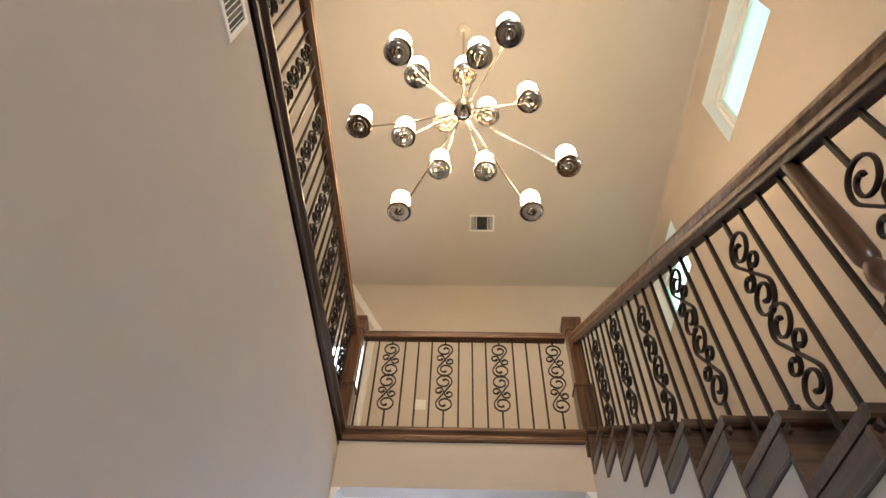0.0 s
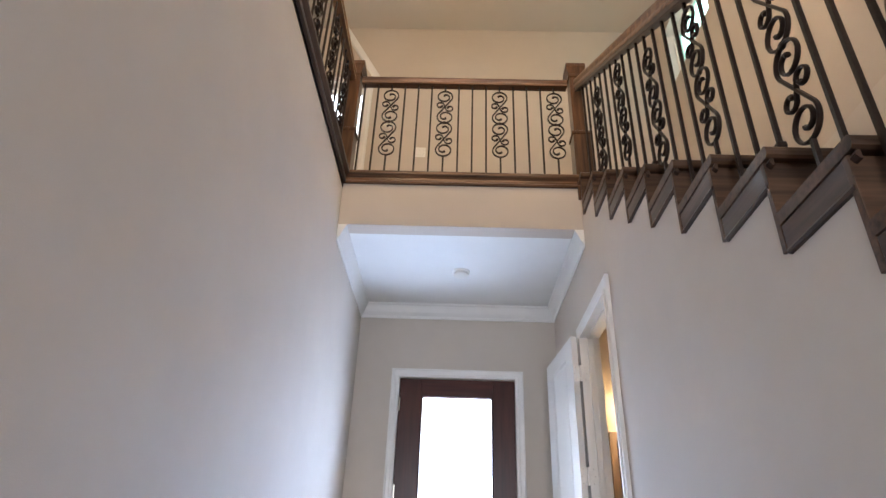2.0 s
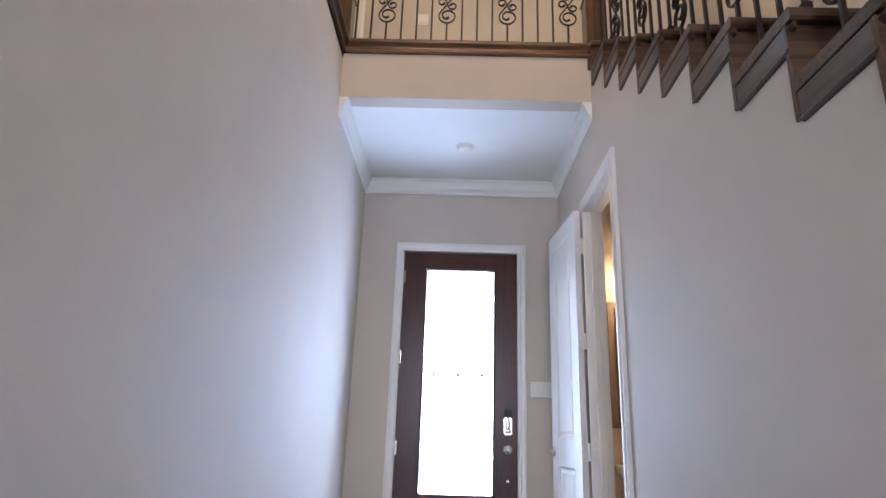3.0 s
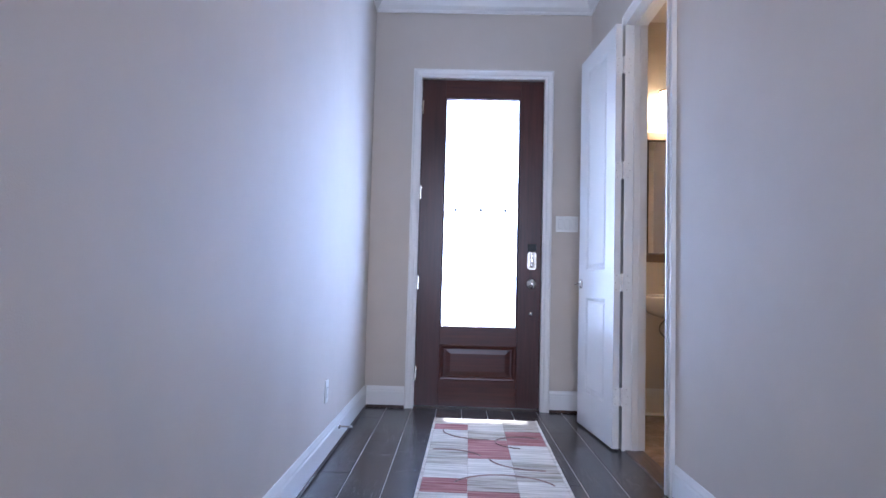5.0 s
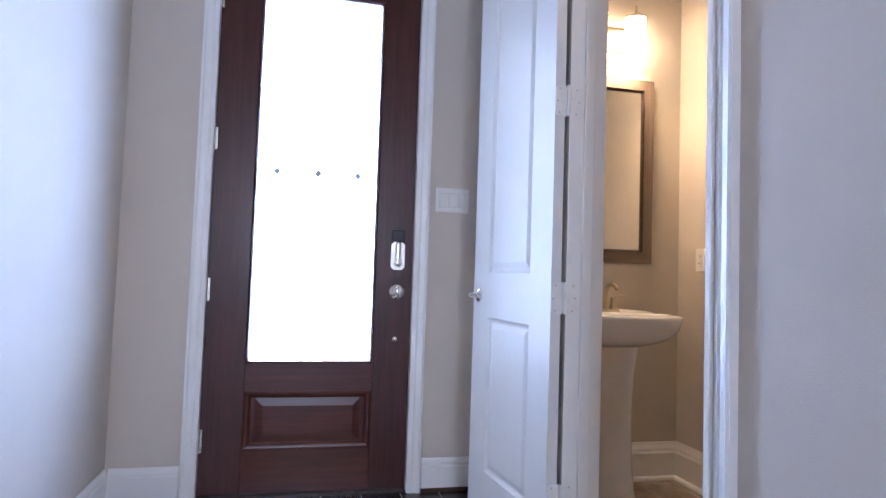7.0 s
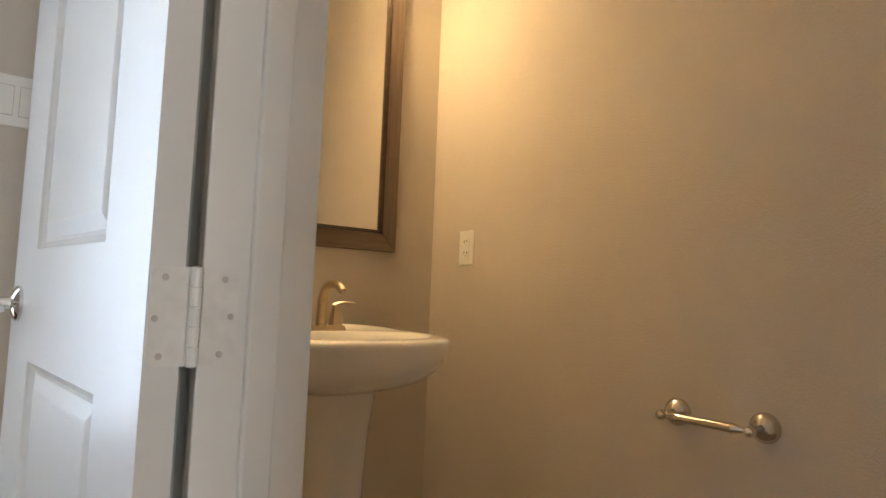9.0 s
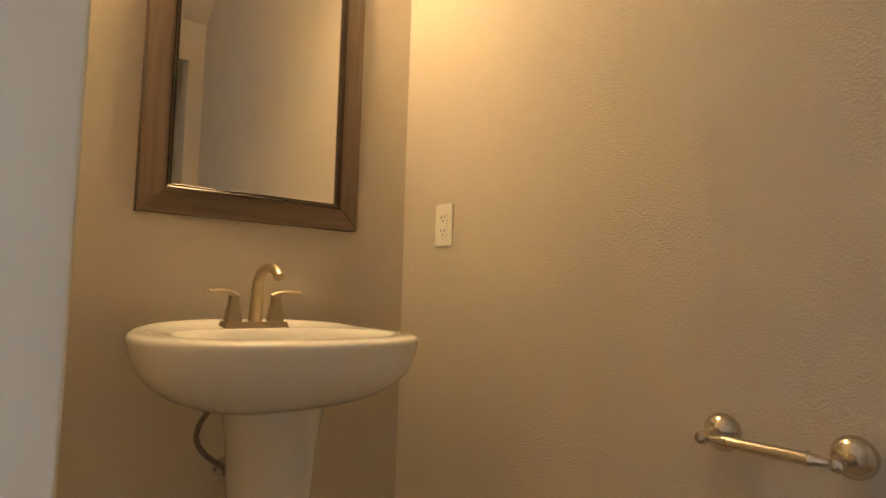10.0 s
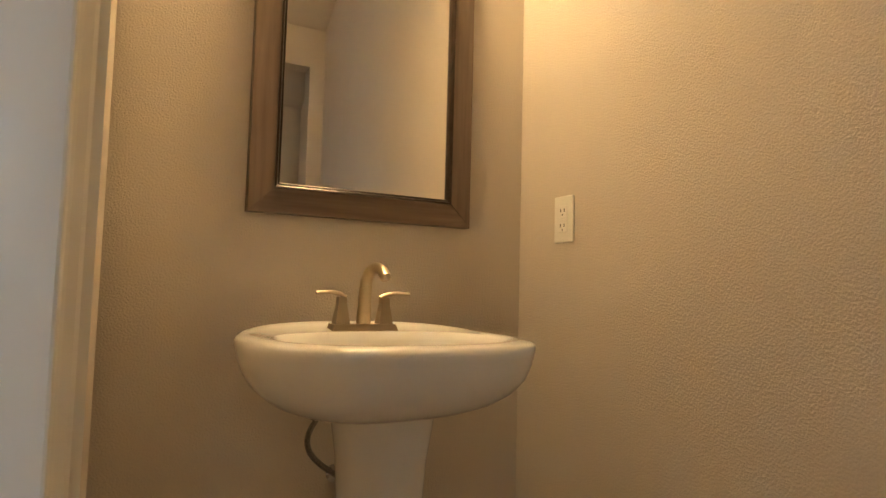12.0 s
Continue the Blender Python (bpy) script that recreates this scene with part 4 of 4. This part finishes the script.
for ring, zz in ((OUTER, 4.48), (MIDDLE, 4.73), (INNER, 4.97)):
    for lx, ly in ring:
        v = Vector((lx - CX, ly - CY, 0))
        d = v.length
        u = v / d
        z1 = zz - CZ
        z0 = HUBZ - CZ
        pts = []
        for i in range(15):
            q = i / 14
            pts.append(u * (0.045 + (d - 0.045) * q) + Vector((0, 0, z0 + (z1 - z0) * (q ** (0.62 if zz < 4.9 else 1.2)) + (0.02 * math.sin(math.pi * q) if zz > 4.9 else -0.012 * q))))
        arm = part("arm", tube(pts, 0.0065, 8), NICKEL, ch, smooth=True)
        M = Matrix.Translation((v.x, v.y, z1))
        part("dish", lathe([(0.008, -0.022), (0.012, -0.020), (0.013, -0.012), (0.026, -0.011), (0.032, -0.006), (0.034, -0.002), (0.054, -0.003), (0.057, 0.000), (0.076, 0.000), (0.081, -0.003), (0.084, 0.003), (0.084, 0.008), (0.080, 0.011), (0.040, 0.012)], 32, M), DISH, ch, "shallow satin nickel dish", smooth=True)
        part("glass_cup", lathe([(0.040, 0.013), (0.058, 0.018), (0.065, 0.034), (0.066, 0.170), (0.060, 0.185), (0.042, 0.192), (0.010, 0.194)], 24, M), SHADE, ch, "glowing opal glass cup", smooth=True)

# ---------------------------------------------------------------- registers, smoke alarm, plates
def register(name, m, w, h, label, n, mid):
    """A grille: frame, backing and slats in local x, y; z towards the room."""
    e = thing(name, label=label, category="vent")
    e.matrix_world = m
    bm = bmesh.new()
    f = 0.022
    for a in ((-w / 2, w / 2, -h / 2, -h / 2 + f), (-w / 2, w / 2, h / 2 - f, h / 2), (-w / 2, -w / 2 + f, -h / 2 + f, h / 2 - f), (w / 2 - f, w / 2, -h / 2 + f, h / 2 - f)):
        add_box(bm, *a, 0.0, 0.008, 0.002)
    part("frame", bm, PLAST, e)
    part("backing", box(-w / 2 + f, w / 2 - f, -h / 2 + f, h / 2 - f, 0.0005, 0.0015), DARKP, e)
    for i in range(n):
        x = -w / 2 + f + (w - 2 * f) * (i + 0.5) / n
        if mid and abs(x) < 0.055:
            continue
        ob = part("slat", box(-0.0035, 0.0035, -h / 2 + f, h / 2 - f, -0.001, 0.001), PLAST, e)
        ob.matrix_basis = Matrix.Translation((x, 0, 0.004)) @ pose(0, 0, 0, 0, 35, 0)
    if mid:
        for i in range(9):
            yy = -h / 2 + f + (h - 2 * f) * (i + 0.5) / 9
            ob = part("slat", box(-0.052, 0.052, -0.0022, 0.0022, 0.002, 0.0055), DARKP, e)
            ob.matrix_basis = Matrix.Translation((0, yy, 0))
    return e
register("ceiling_vent", Matrix.Translation((1.01, -0.905, CZ)) @ pose(0, 0, 0, 180), 0.27, 0.22, "small ceiling vent with dark slots", 15, True)
wr = register("wall_register", Matrix.Translation((0.0, -4.24, 3.195)) @ Matrix(((0, 0, 1), (1, 0, 0), (0, 1, 0))).to_4x4(), 0.40, 0.215, "white wall register with angled slats", 17, False)
part("lever", box(0.181, 0.186, -0.03, 0.0, 0.006, 0.013), PLAST, wr)

e = thing("smoke_alarm", (0.826, -0.645, FZ), "round white smoke alarm on the foyer ceiling", "smoke alarm")
part("base", lathe([(0.066, -0.010), (0.070, -0.006), (0.070, 0)], 28), PLAST, e, smooth=True)
part("cover", lathe([(0.012, -0.038), (0.040, -0.036), (0.056, -0.028), (0.060, -0.010)], 28), PLAST, e, smooth=True)

def plate(name, m, w, h, label, cat):
    e = thing(name, label=label, category=cat)
    e.matrix_world = m
    part("cover_plate", box(-w / 2, w / 2, -0.006, 0, -h / 2, h / 2, 0.003), PLAST, e)
    return e
def add_receptacle(e, gfci=False):
    part("insert", box(-0.0165, 0.0165, -0.0085, -0.004, -0.033, 0.033, 0.0015), PLAST, e)
    for s in (1, -1):
        z = s * 0.0185
        part("slot", box(-0.0082, -0.0052, -0.0088, -0.007, z - 0.001, z + 0.007), DARKP, e)
        part("slot", box(0.0052, 0.0082, -0.0088, -0.007, z - 0.001, z + 0.007), DARKP, e)
        part("ground_hole", lathe([(0.0022, 0), (0.0022, 0.001)], 8, Matrix.Translation((0, -0.0078, z - 0.0075)) @ pose(0, 0, 0, 90)), DARKP, e)
    if gfci:
        part("button", box(-0.012, 0.012, -0.0100, -0.007, 0.0008, 0.0058, 0.0008), PLAST, e)
        part("button", box(-0.012, 0.012, -0.0100, -0.007, -0.0058, -0.0008, 0.0008), PLAST, e)
    for s in (1, -1):
        part("screw", lathe([(0.003, 0), (0.002, 0.001)], 8, Matrix.Translation((0, -0.006, s * 0.048)) @ pose(0, 0, 0, 90)), PLAST, e)
e = plate("wall_outlet", Matrix.Translation((0.0, -1.355, 0.345)) @ pose(0, 0, 0, 0, 0, 90), 0.07, 0.115, "white duplex outlet low on the hall wall", "outlet")
add_receptacle(e)
e = plate("gfci_outlet", Matrix.Translation((PX1, -0.158, 1.131)) @ pose(0, 0, 0, 0, 0, -90), 0.07, 0.115, "white safety outlet beside the sink", "outlet")
add_receptacle(e, True)
e = plate("light_switch", Matrix.Translation((1.457, 0.0, 1.372)), 0.165, 0.117, "white three-gang rocker switch plate", "switch")
for dx in (-0.046, 0, 0.046):
    part("rocker_gap", box(dx - 0.0178, dx + 0.0178, -0.0068, -0.0055, -0.0345, 0.0345), GREYGAP, e)
    part("rocker", prism([(-0.0060, -0.033), (-0.0105, -0.033), (-0.0075, 0.033), (-0.0060, 0.033)], 0, dx - 0.0165, dx + 0.0165), PLAST, e)
e = plate("upper_switch", Matrix.Translation((0.40, 0.0, 4.70)), 0.12, 0.117, "white switch plate on the upper wall", "switch")
for dx in (-0.023, 0.023):
    part("rocker_gap", box(dx - 0.0178, dx + 0.0178, -0.0068, -0.0055, -0.0345, 0.0345), GREYGAP, e)
    part("rocker", prism([(-0.0060, -0.033), (-0.0105, -0.033), (-0.0075, 0.033), (-0.0060, 0.033)], 0, dx - 0.0165, dx + 0.0165), PLAST, e)

e = thing("door_stop", (0.016, -1.045, 0.098), "slim metal door stop on the baseboard", "door stop")
part("flange", lathe([(0.014, 0), (0.012, 0.004), (0.006, 0.008)], 14, pose(0, 0, 0, 0, 90)), NICKEL, e, smooth=True)
part("rod", lathe([(0.0045, 0.006), (0.004, 0.062)], 10, pose(0, 0, 0, 0, 90)), NICKEL, e, smooth=True)
part("tip", lathe([(0.006, 0.060), (0.0075, 0.064), (0.0075, 0.074), (0.005, 0.078)], 12, pose(0, 0, 0, 0, 90)), RUBBER, e, smooth=True)

# ---------------------------------------------------------------- rug
RW, RL = 0.685, 1.62
rug = thing("runner_rug", (0.871, -0.335, 0.0), "patchwork runner rug in cream, taupe and red by the door", "rug", rz=-1.2)
part("backing", box(-RW / 2, RW / 2, -RL, 0, 0.001, 0.007, 0.002), RUG_TAUPE, rug)
edges_x = [-RW / 2 + 0.015, -0.118, 0.108, RW / 2 - 0.015]
COLS = [[("C", 0.17), ("R", 0.15), ("C", 0.30), ("T", 0.42), ("C", 0.22), ("R", 0.20), ("C", 0.15)],
        [("C", 0.33), ("T", 0.21), ("R", 0.39), ("C", 0.30), ("T", 0.20), ("R", 0.20)],
        [("T", 0.32), ("R", 0.32), ("C", 0.33), ("T", 0.30), ("C", 0.20)]]
for c, col in enumerate(COLS):
    y1 = -0.012
    for n, (kind, ln) in enumerate(col):
        y0 = -RL + 0.012 if n == len(col) - 1 else y1 - ln
        m = {"R": RUG_RED, "C": RUG_CREAM, "T": RUG_TAUPE}[kind]
        part("woven_block", box(edges_x[c] + 0.0008, edges_x[c + 1] - 0.0008, y0 + 0.0008, y1 - 0.0008, 0.006, 0.0105, 0.001, 1), m, rug)
        y1 = y0
part("binding", box(-RW / 2, RW / 2, -RL - 0.004, -RL + 0.012, 0.001, 0.012, 0.003), RUG_CREAM, rug)
for sx in (-1, 1):
    part("binding", box(sx * (RW / 2 - 0.006) - 0.007, sx * (RW / 2 - 0.006) + 0.007, -RL, 0, 0.001, 0.012, 0.003), RUG_CREAM, rug)
for cx, cy, rr, a0, a1 in ((-0.02, -0.36, 0.25, 170, 275), (0.20, -0.60, 0.16, 40, 260), (0.24, -0.92, 0.25, 185, 275), (-0.24, -0.95, 0.20, 20, 130), (0.05, -1.40, 0.24, 20, 160)):
    pts = []
    for i in range(17):
        a = radians(a0 + (a1 - a0) * i / 16)
        x, y = cx + rr * math.cos(a), cy + rr * 0.8 * math.sin(a)
        if abs(x) < RW / 2 - 0.02 and -RL + 0.02 < y < -0.02:
            pts.append((x, y, 0.0105))
    if len(pts) > 3:
        part("curved_stripe", tube(pts, 0.0065, 6, 0.25), RUG_LINE, rug)

# ---------------------------------------------------------------- powder room
# pedestal sink
SKX, SKY = 2.212, 0.03
sink = thing("pedestal_sink", (SKX, SKY, 0), "white porcelain pedestal sink", "sink")
def basin_outline(s, n=56):
    """Plan of the basin, s scales it; flat back, bowed front."""
    pts = []
    for i in range(n):
        a = 2 * math.pi * i / n
        c, d = math.cos(a), math.sin(a)
        ex = 2.6
        rx = 0.272 * s
        x = rx * math.copysign(abs(c) ** (2 / ex), c)
        yy = math.copysign(abs(d) ** (2 / ex), d)
        y = -0.27 + yy * (0.25 if yy < 0 else 0.24) * s
        pts.append((x, y))
    return pts
def loft(layers, cap0=True, cap1=True):
    bm = bmesh.new()
    rings = [[bm.verts.new(p) for p in L] for L in layers]
    n = len(rings[0])
    for a, b in zip(rings, rings[1:]):
        for i in range(n):
            bm.faces.new((a[i], a[(i + 1) % n], b[(i + 1) % n], b[i]))
    if cap0:
        bm.faces.new(rings[0][::-1])
    if cap1:
        bm.faces.new(rings[-1])
    return bm
def ring_at(s, z, dy=0.0, back=0.0, ys=1.0):
    out = []
    for x, y in basin_outline(s):
        yy = -0.27 + (y + 0.27) * ys + dy
        lift = max(0.0, (yy + 0.20) / 0.2) * back
        out.append((x, min(yy, -0.004), z + lift))
    return out
L = [ring_at(0.30, 0.700, 0.06), ring_at(0.48, 0.712, 0.045), ring_at(0.64, 0.726, 0.03), ring_at(0.78, 0.744, 0.018), ring_at(0.885, 0.768, 0.006), ring_at(0.945, 0.793), ring_at(0.978, 0.817), ring_at(0.996, 0.838),
     ring_at(1.002, 0.847, 0, 0.004), ring_at(0.999, 0.853, 0, 0.010), ring_at(0.986, 0.858, 0, 0.014), ring_at(0.955, 0.861, 0, 0.017), ring_at(0.90, 0.863, 0, 0.018), ring_at(0.86, 0.863, 0, 0.012)]
def bowl_ring(s, z):
    return [(x * s * 0.77, -0.315 + (y + 0.27) * s * 0.60, z) for x, y in basin_outline(1.0)]
L += [bowl_ring(1.03, 0.861), bowl_ring(1.0, 0.855), bowl_ring(0.975, 0.842), bowl_ring(0.93, 0.80), bowl_ring(0.78, 0.755), bowl_ring(0.40, 0.735), bowl_ring(0.10, 0.73)]
part("basin", loft(L), PORC, sink, smooth=True)
def ped_ring(w, d, z, cy=-0.20, n=40):
    pts = []
    for i in range(n):
        a = 2 * math.pi * i / n
        c, s_ = math.cos(a), math.sin(a)
        pts.append((0.024 + 0.775 * w * math.copysign(abs(c) ** 0.75, c), cy + d * math.copysign(abs(s_) ** 0.75, s_), z))
    return pts
part("pedestal", loft([ped_ring(0.118, 0.125, 0.0), ped_ring(0.118, 0.125, 0.02), ped_ring(0.108, 0.114, 0.05), ped_ring(0.096, 0.102, 0.16), ped_ring(0.090, 0.096, 0.33), ped_ring(0.094, 0.100, 0.48), ped_ring(0.105, 0.110, 0.62), ped_ring(0.118, 0.122, 0.69), ped_ring(0.122, 0.124, 0.722)]), PORC, sink, smooth=True)
part("overflow_drain", lathe([(0.022, 0.732), (0.022, 0.736), (0.010, 0.737)], 18, Matrix.Translation((0, -0.305, 0))), BRASSY, sink, smooth=True)
# faucet
fau = thing("faucet", (2.2145, -0.108, 0.853), "two-handle champagne nickel faucet on the sink", "faucet")
fau.matrix_world = fau.matrix_world @ Matrix.Scale(0.94, 4)
part("base", loft([[(x, y, 0.0) for x, y in ((-0.078, -0.026), (0.078, -0.026), (0.078, 0.026), (-0.078, 0.026))], [(x, y, 0.006) for x, y in ((-0.078, -0.026), (0.078, -0.026), (0.078, 0.026), (-0.078, 0.026))], [(x, y, 0.024) for x, y in ((-0.072, -0.021), (0.072, -0.021), (0.072, 0.021), (-0.072, 0.021))]]), BRASSY, fau)
sp = []
for i in range(20):
    q = i / 19
    if q < 0.45:
        sp.append((0, -0.004 - 0.010 * (q / 0.45), 0.022 + 0.088 * q / 0.45))
    else:
        a = math.pi * 0.86 * (q - 0.45) / 0.55
        sp.append((0, -0.014 - 0.058 * (1 - math.cos(a)), 0.110 + 0.038 * math.sin(a)))
part("spout", tube(sp, 0.0118, 14, 1.0, lambda q: 1.42 - 0.50 * q + 0.12 * max(0, q - 0.85) / 0.15), BRASSY, fau, smooth=True)
part("aerator", lathe([(0.0105, -0.004), (0.0105, 0.006)], 16, Matrix.Translation(sp[-1])), BRASSY, fau)
part("lift_rod", tube([(0, 0.014, 0.02), (0, 0.016, 0.085), (0, 0.020, 0.098)], 0.0028, 8), BRASSY, fau, smooth=True)
for s in (-1, 1):
    x = s * 0.051
    h = part("handle_post", loft([[(x + a * 0.0165, b * 0.0165, 0.022) for a, b in ((-1, -1), (1, -1), (1, 1), (-1, 1))], [(x + a * 0.0095, b * 0.0095, 0.070) for a, b in ((-1, -1), (1, -1), (1, 1), (-1, 1))], [(x + a * 0.009, b * 0.009, 0.083) for a, b in ((-1, -1), (1, -1), (1, 1), (-1, 1))]]), BRASSY, fau)
    part("lever", tube([(x - s * 0.010, 0, 0.082), (x + s * 0.004, -0.001, 0.090), (x + s * 0.025, -0.003, 0.094), (x + s * 0.060, -0.006, 0.092)], 0.0072, 10, 0.5, lambda q: 1.0 - 0.35 * q), BRASSY, h, smooth=True)
# supply hose and wall valve
hose = thing("supply_hose", (2.152, PN, 0.545), "braided supply hose looping from a wall valve", "hose")
part("hose", tube([(0.03 - 0.065 * math.sin(math.pi * i / 20) + 0.03 * (i / 20) ** 2, -0.075, 0.17 - 0.18 * (i / 20) ** 0.9) for i in range(21)], 0.0062, 8), HOSE, hose, smooth=True)
part("valve", lathe([(0.022, 0), (0.022, 0.004), (0.008, 0.008), (0.008, 0.055), (0.012, 0.058), (0.012, 0.078)], 14, Matrix.Translation((0.060, 0, -0.014)) @ pose(0, 0, 0, 90)), CHROME, hose, smooth=True)
part("valve_knob", lathe([(0.010, -0.012), (0.016, -0.008), (0.016, 0.008), (0.010, 0.012)], 12, Matrix.Translation((0.055, -0.075, -0.022)) @ pose(0, 0, 0, 0, 90)), PLAST, hose, smooth=True)

# mirror
MX0, MX1, MZ0, MZ1 = 1.987, 2.535, 1.108, 2.072
mir = thing("wall_mirror", (0, PN, 0), "framed wall mirror in taupe wood with a dark bead", "mirror")
FWD = 0.057
def mirror_side(name, pts, material):
    bm = bmesh.new()
    a = [bm.verts.new((x, -0.004, z)) for x, z in pts]
    b = [bm.verts.new((x, -0.030, z)) for x, z in pts]
    for i in range(4):
        bm.faces.new((a[i], a[(i + 1) % 4], b[(i + 1) % 4], b[i]))
    bm.faces.new(a)
    fb = bm.faces.new(b[::-1])
    bmesh.ops.recalc_face_normals(bm, faces=bm.faces)
    bmesh.ops.bevel(bm, geom=list(fb.edges), offset=0.002, segments=2, affect='EDGES')
    return part(name, bm, material, mir)
i0, i1, j0, j1 = MX0 + FWD, MX1 - FWD, MZ0 + FWD, MZ1 - FWD
mirror_side("frame_side", [(MX0, MZ0), (i0, j0), (i0, j1), (MX0, MZ1)], TAUPE)
mirror_side("frame_side", [(MX1, MZ0), (MX1, MZ1), (i1, j1), (i1, j0)], TAUPE)
mirror_side("frame_side", [(MX0, MZ0), (MX1, MZ0), (i1, j0), (i0, j0)], TAUPEX)
mirror_side("frame_side", [(MX0, MZ1), (i0, j1), (i1, j1), (MX1, MZ1)], TAUPEX)
part("bead", bead_frame(i0 - 0.001, i1 + 0.001, j0 - 0.001, j1 + 0.001, 0.007, -0.035, -0.016), DARKBEAD, mir)
part("bead", bead_frame(i0 + 0.006, i1 - 0.006, j0 + 0.006, j1 - 0.006, 0.006, -0.031, -0.016), DARKBEAD, mir)
bm = bmesh.new()
add_box(bm, i0, i1, -0.021, -0.015, j0, j1)
part("mirror_glass", bm, MIRROR, mir)

# vanity light
vl = thing("vanity_light", (2.262, PN, 2.27), "lit nickel vanity light with opal glass cylinders", "wall lamp")
part("backplate", box(-0.13, 0.13, -0.022, 0, -0.060, 0.070, 0.006, 3), BRASSY, vl, smooth=True)
for dx in (-0.108, 0.108):
    part("arm", tube([(dx, -0.02, 0.02), (dx, -0.07, 0.03), (dx, -0.11, 0.06), (dx, -0.115, 0.085)], 0.007, 8), BRASSY, vl, smooth=True)
    M = Matrix.Translation((dx, -0.115, 0))
    part("cap", lathe([(0.058, 0.076), (0.060, 0.082), (0.054, 0.090), (0.030, 0.098), (0.012, 0.102), (0.007, 0.106), (0.007, 0.135), (0.010, 0.140), (0.006, 0.150), (0.001, 0.152)], 24, M), BRASSY, vl, "domed nickel cap with finial", smooth=True)
    part("shade", lathe([(0.040, -0.118), (0.047, -0.114), (0.050, -0.10), (0.050, 0.075), (0.046, 0.0755)], 24, M, True), SHADEV, vl, "glowing opal glass cylinder", smooth=True)

# paper holder
tp = thing("paper_holder", (PX1, -1.007, 0.728), "brushed nickel bar holder on the tan wall", "holder")
for sg in (1, -1):
    M = Matrix.Translation((0, sg * 0.096, 0)) @ pose(0, 0, 0, 0, -90)
    ros = part("rosette", lathe([(0.031, 0), (0.032, 0.004), (0.0315, 0.008), (0.028, 0.014), (0.021, 0.020), (0.012, 0.024), (0.008, 0.026)], 28, M), NICKEL, tp, smooth=True)
    part("post", lathe([(0.010, 0.023), (0.0075, 0.030), (0.0068, 0.056), (0.0078, 0.064)], 18, M), NICKEL, ros, smooth=True)
    part("ball", lathe([(0.003, 0.059), (0.0088, 0.062), (0.0112, 0.069), (0.0112, 0.075), (0.0088, 0.082), (0.003, 0.085)], 18, M), NICKEL, ros, smooth=True)
    cap = [(0.0045, 0.0), (0.006, -0.006), (0.0088, -0.018), (0.0105, -0.026), (0.0105, -0.028)]
    part("bar_end", lathe(cap, 18, Matrix.Translation((-0.072, sg * 0.087, 0)) @ pose(0, 0, 0, -90 * sg)), NICKEL, tp, smooth=True)
    part("collar", lathe([(0.0102, -0.0022), (0.0122, -0.001), (0.0122, 0.001), (0.0102, 0.0022)], 18, Matrix.Translation((-0.072, sg * 0.058, 0)) @ pose(0, 0, 0, 90)), NICKEL, tp, smooth=True)
part("bar", tube([(-0.072, -0.059, 0), (-0.072, 0.059, 0)], 0.0100, 18), NICKEL, tp, smooth=True)

# ---------------------------------------------------------------- floor pieces
rng = random.Random(4)
edges = [0.0] + [0.17 + 0.1805 * i for i in range(9)]
edges[-1] = W
for a, b in zip(edges, edges[1:]):
    y = 0.0 - rng.uniform(0.1, 1.2)
    y1 = 0.0
    while y1 > BACK:
        y0 = max(BACK, y)
        bm = box(-(b - a) / 2 + 0.0022, (b - a) / 2 - 0.0022, -(y1 - y0) / 2 + 0.001, (y1 - y0) / 2 - 0.001, -0.012, 0.0, 0.0012, 1)
        pl = part("plank", bm, PLANK, floor)
        pl.location = ((a + b) / 2, (y0 + y1) / 2, 0)
        y1 = y0
        y = y0 - rng.uniform(1.1, 1.9)
ts = 0.305
tm = {}
x = PX0
while x < PX1 - 1e-4:
    x2 = min(x + ts, PX1)
    y = PN
    while y > PS - 0.78 + 1e-4:
        y2 = max(y - ts, PS - 0.78)
        key = (round(x2 - x, 3), round(y - y2, 3))
        if key not in tm:
            bm = box(-key[0] / 2 + 0.0015, key[0] / 2 - 0.0015, -key[1] / 2 + 0.0015, key[1] / 2 - 0.0015, -0.012, 0, 0.001, 1)
            ob = part("tile", bm, TILE, pfloor)
            tm[key] = ob.data
        else:
            ob = new("tile", tm[key])
            ob.parent = pfloor
        ob.location = ((x + x2) / 2, (y + y2) / 2, 0)
        y = y2
    x = x2
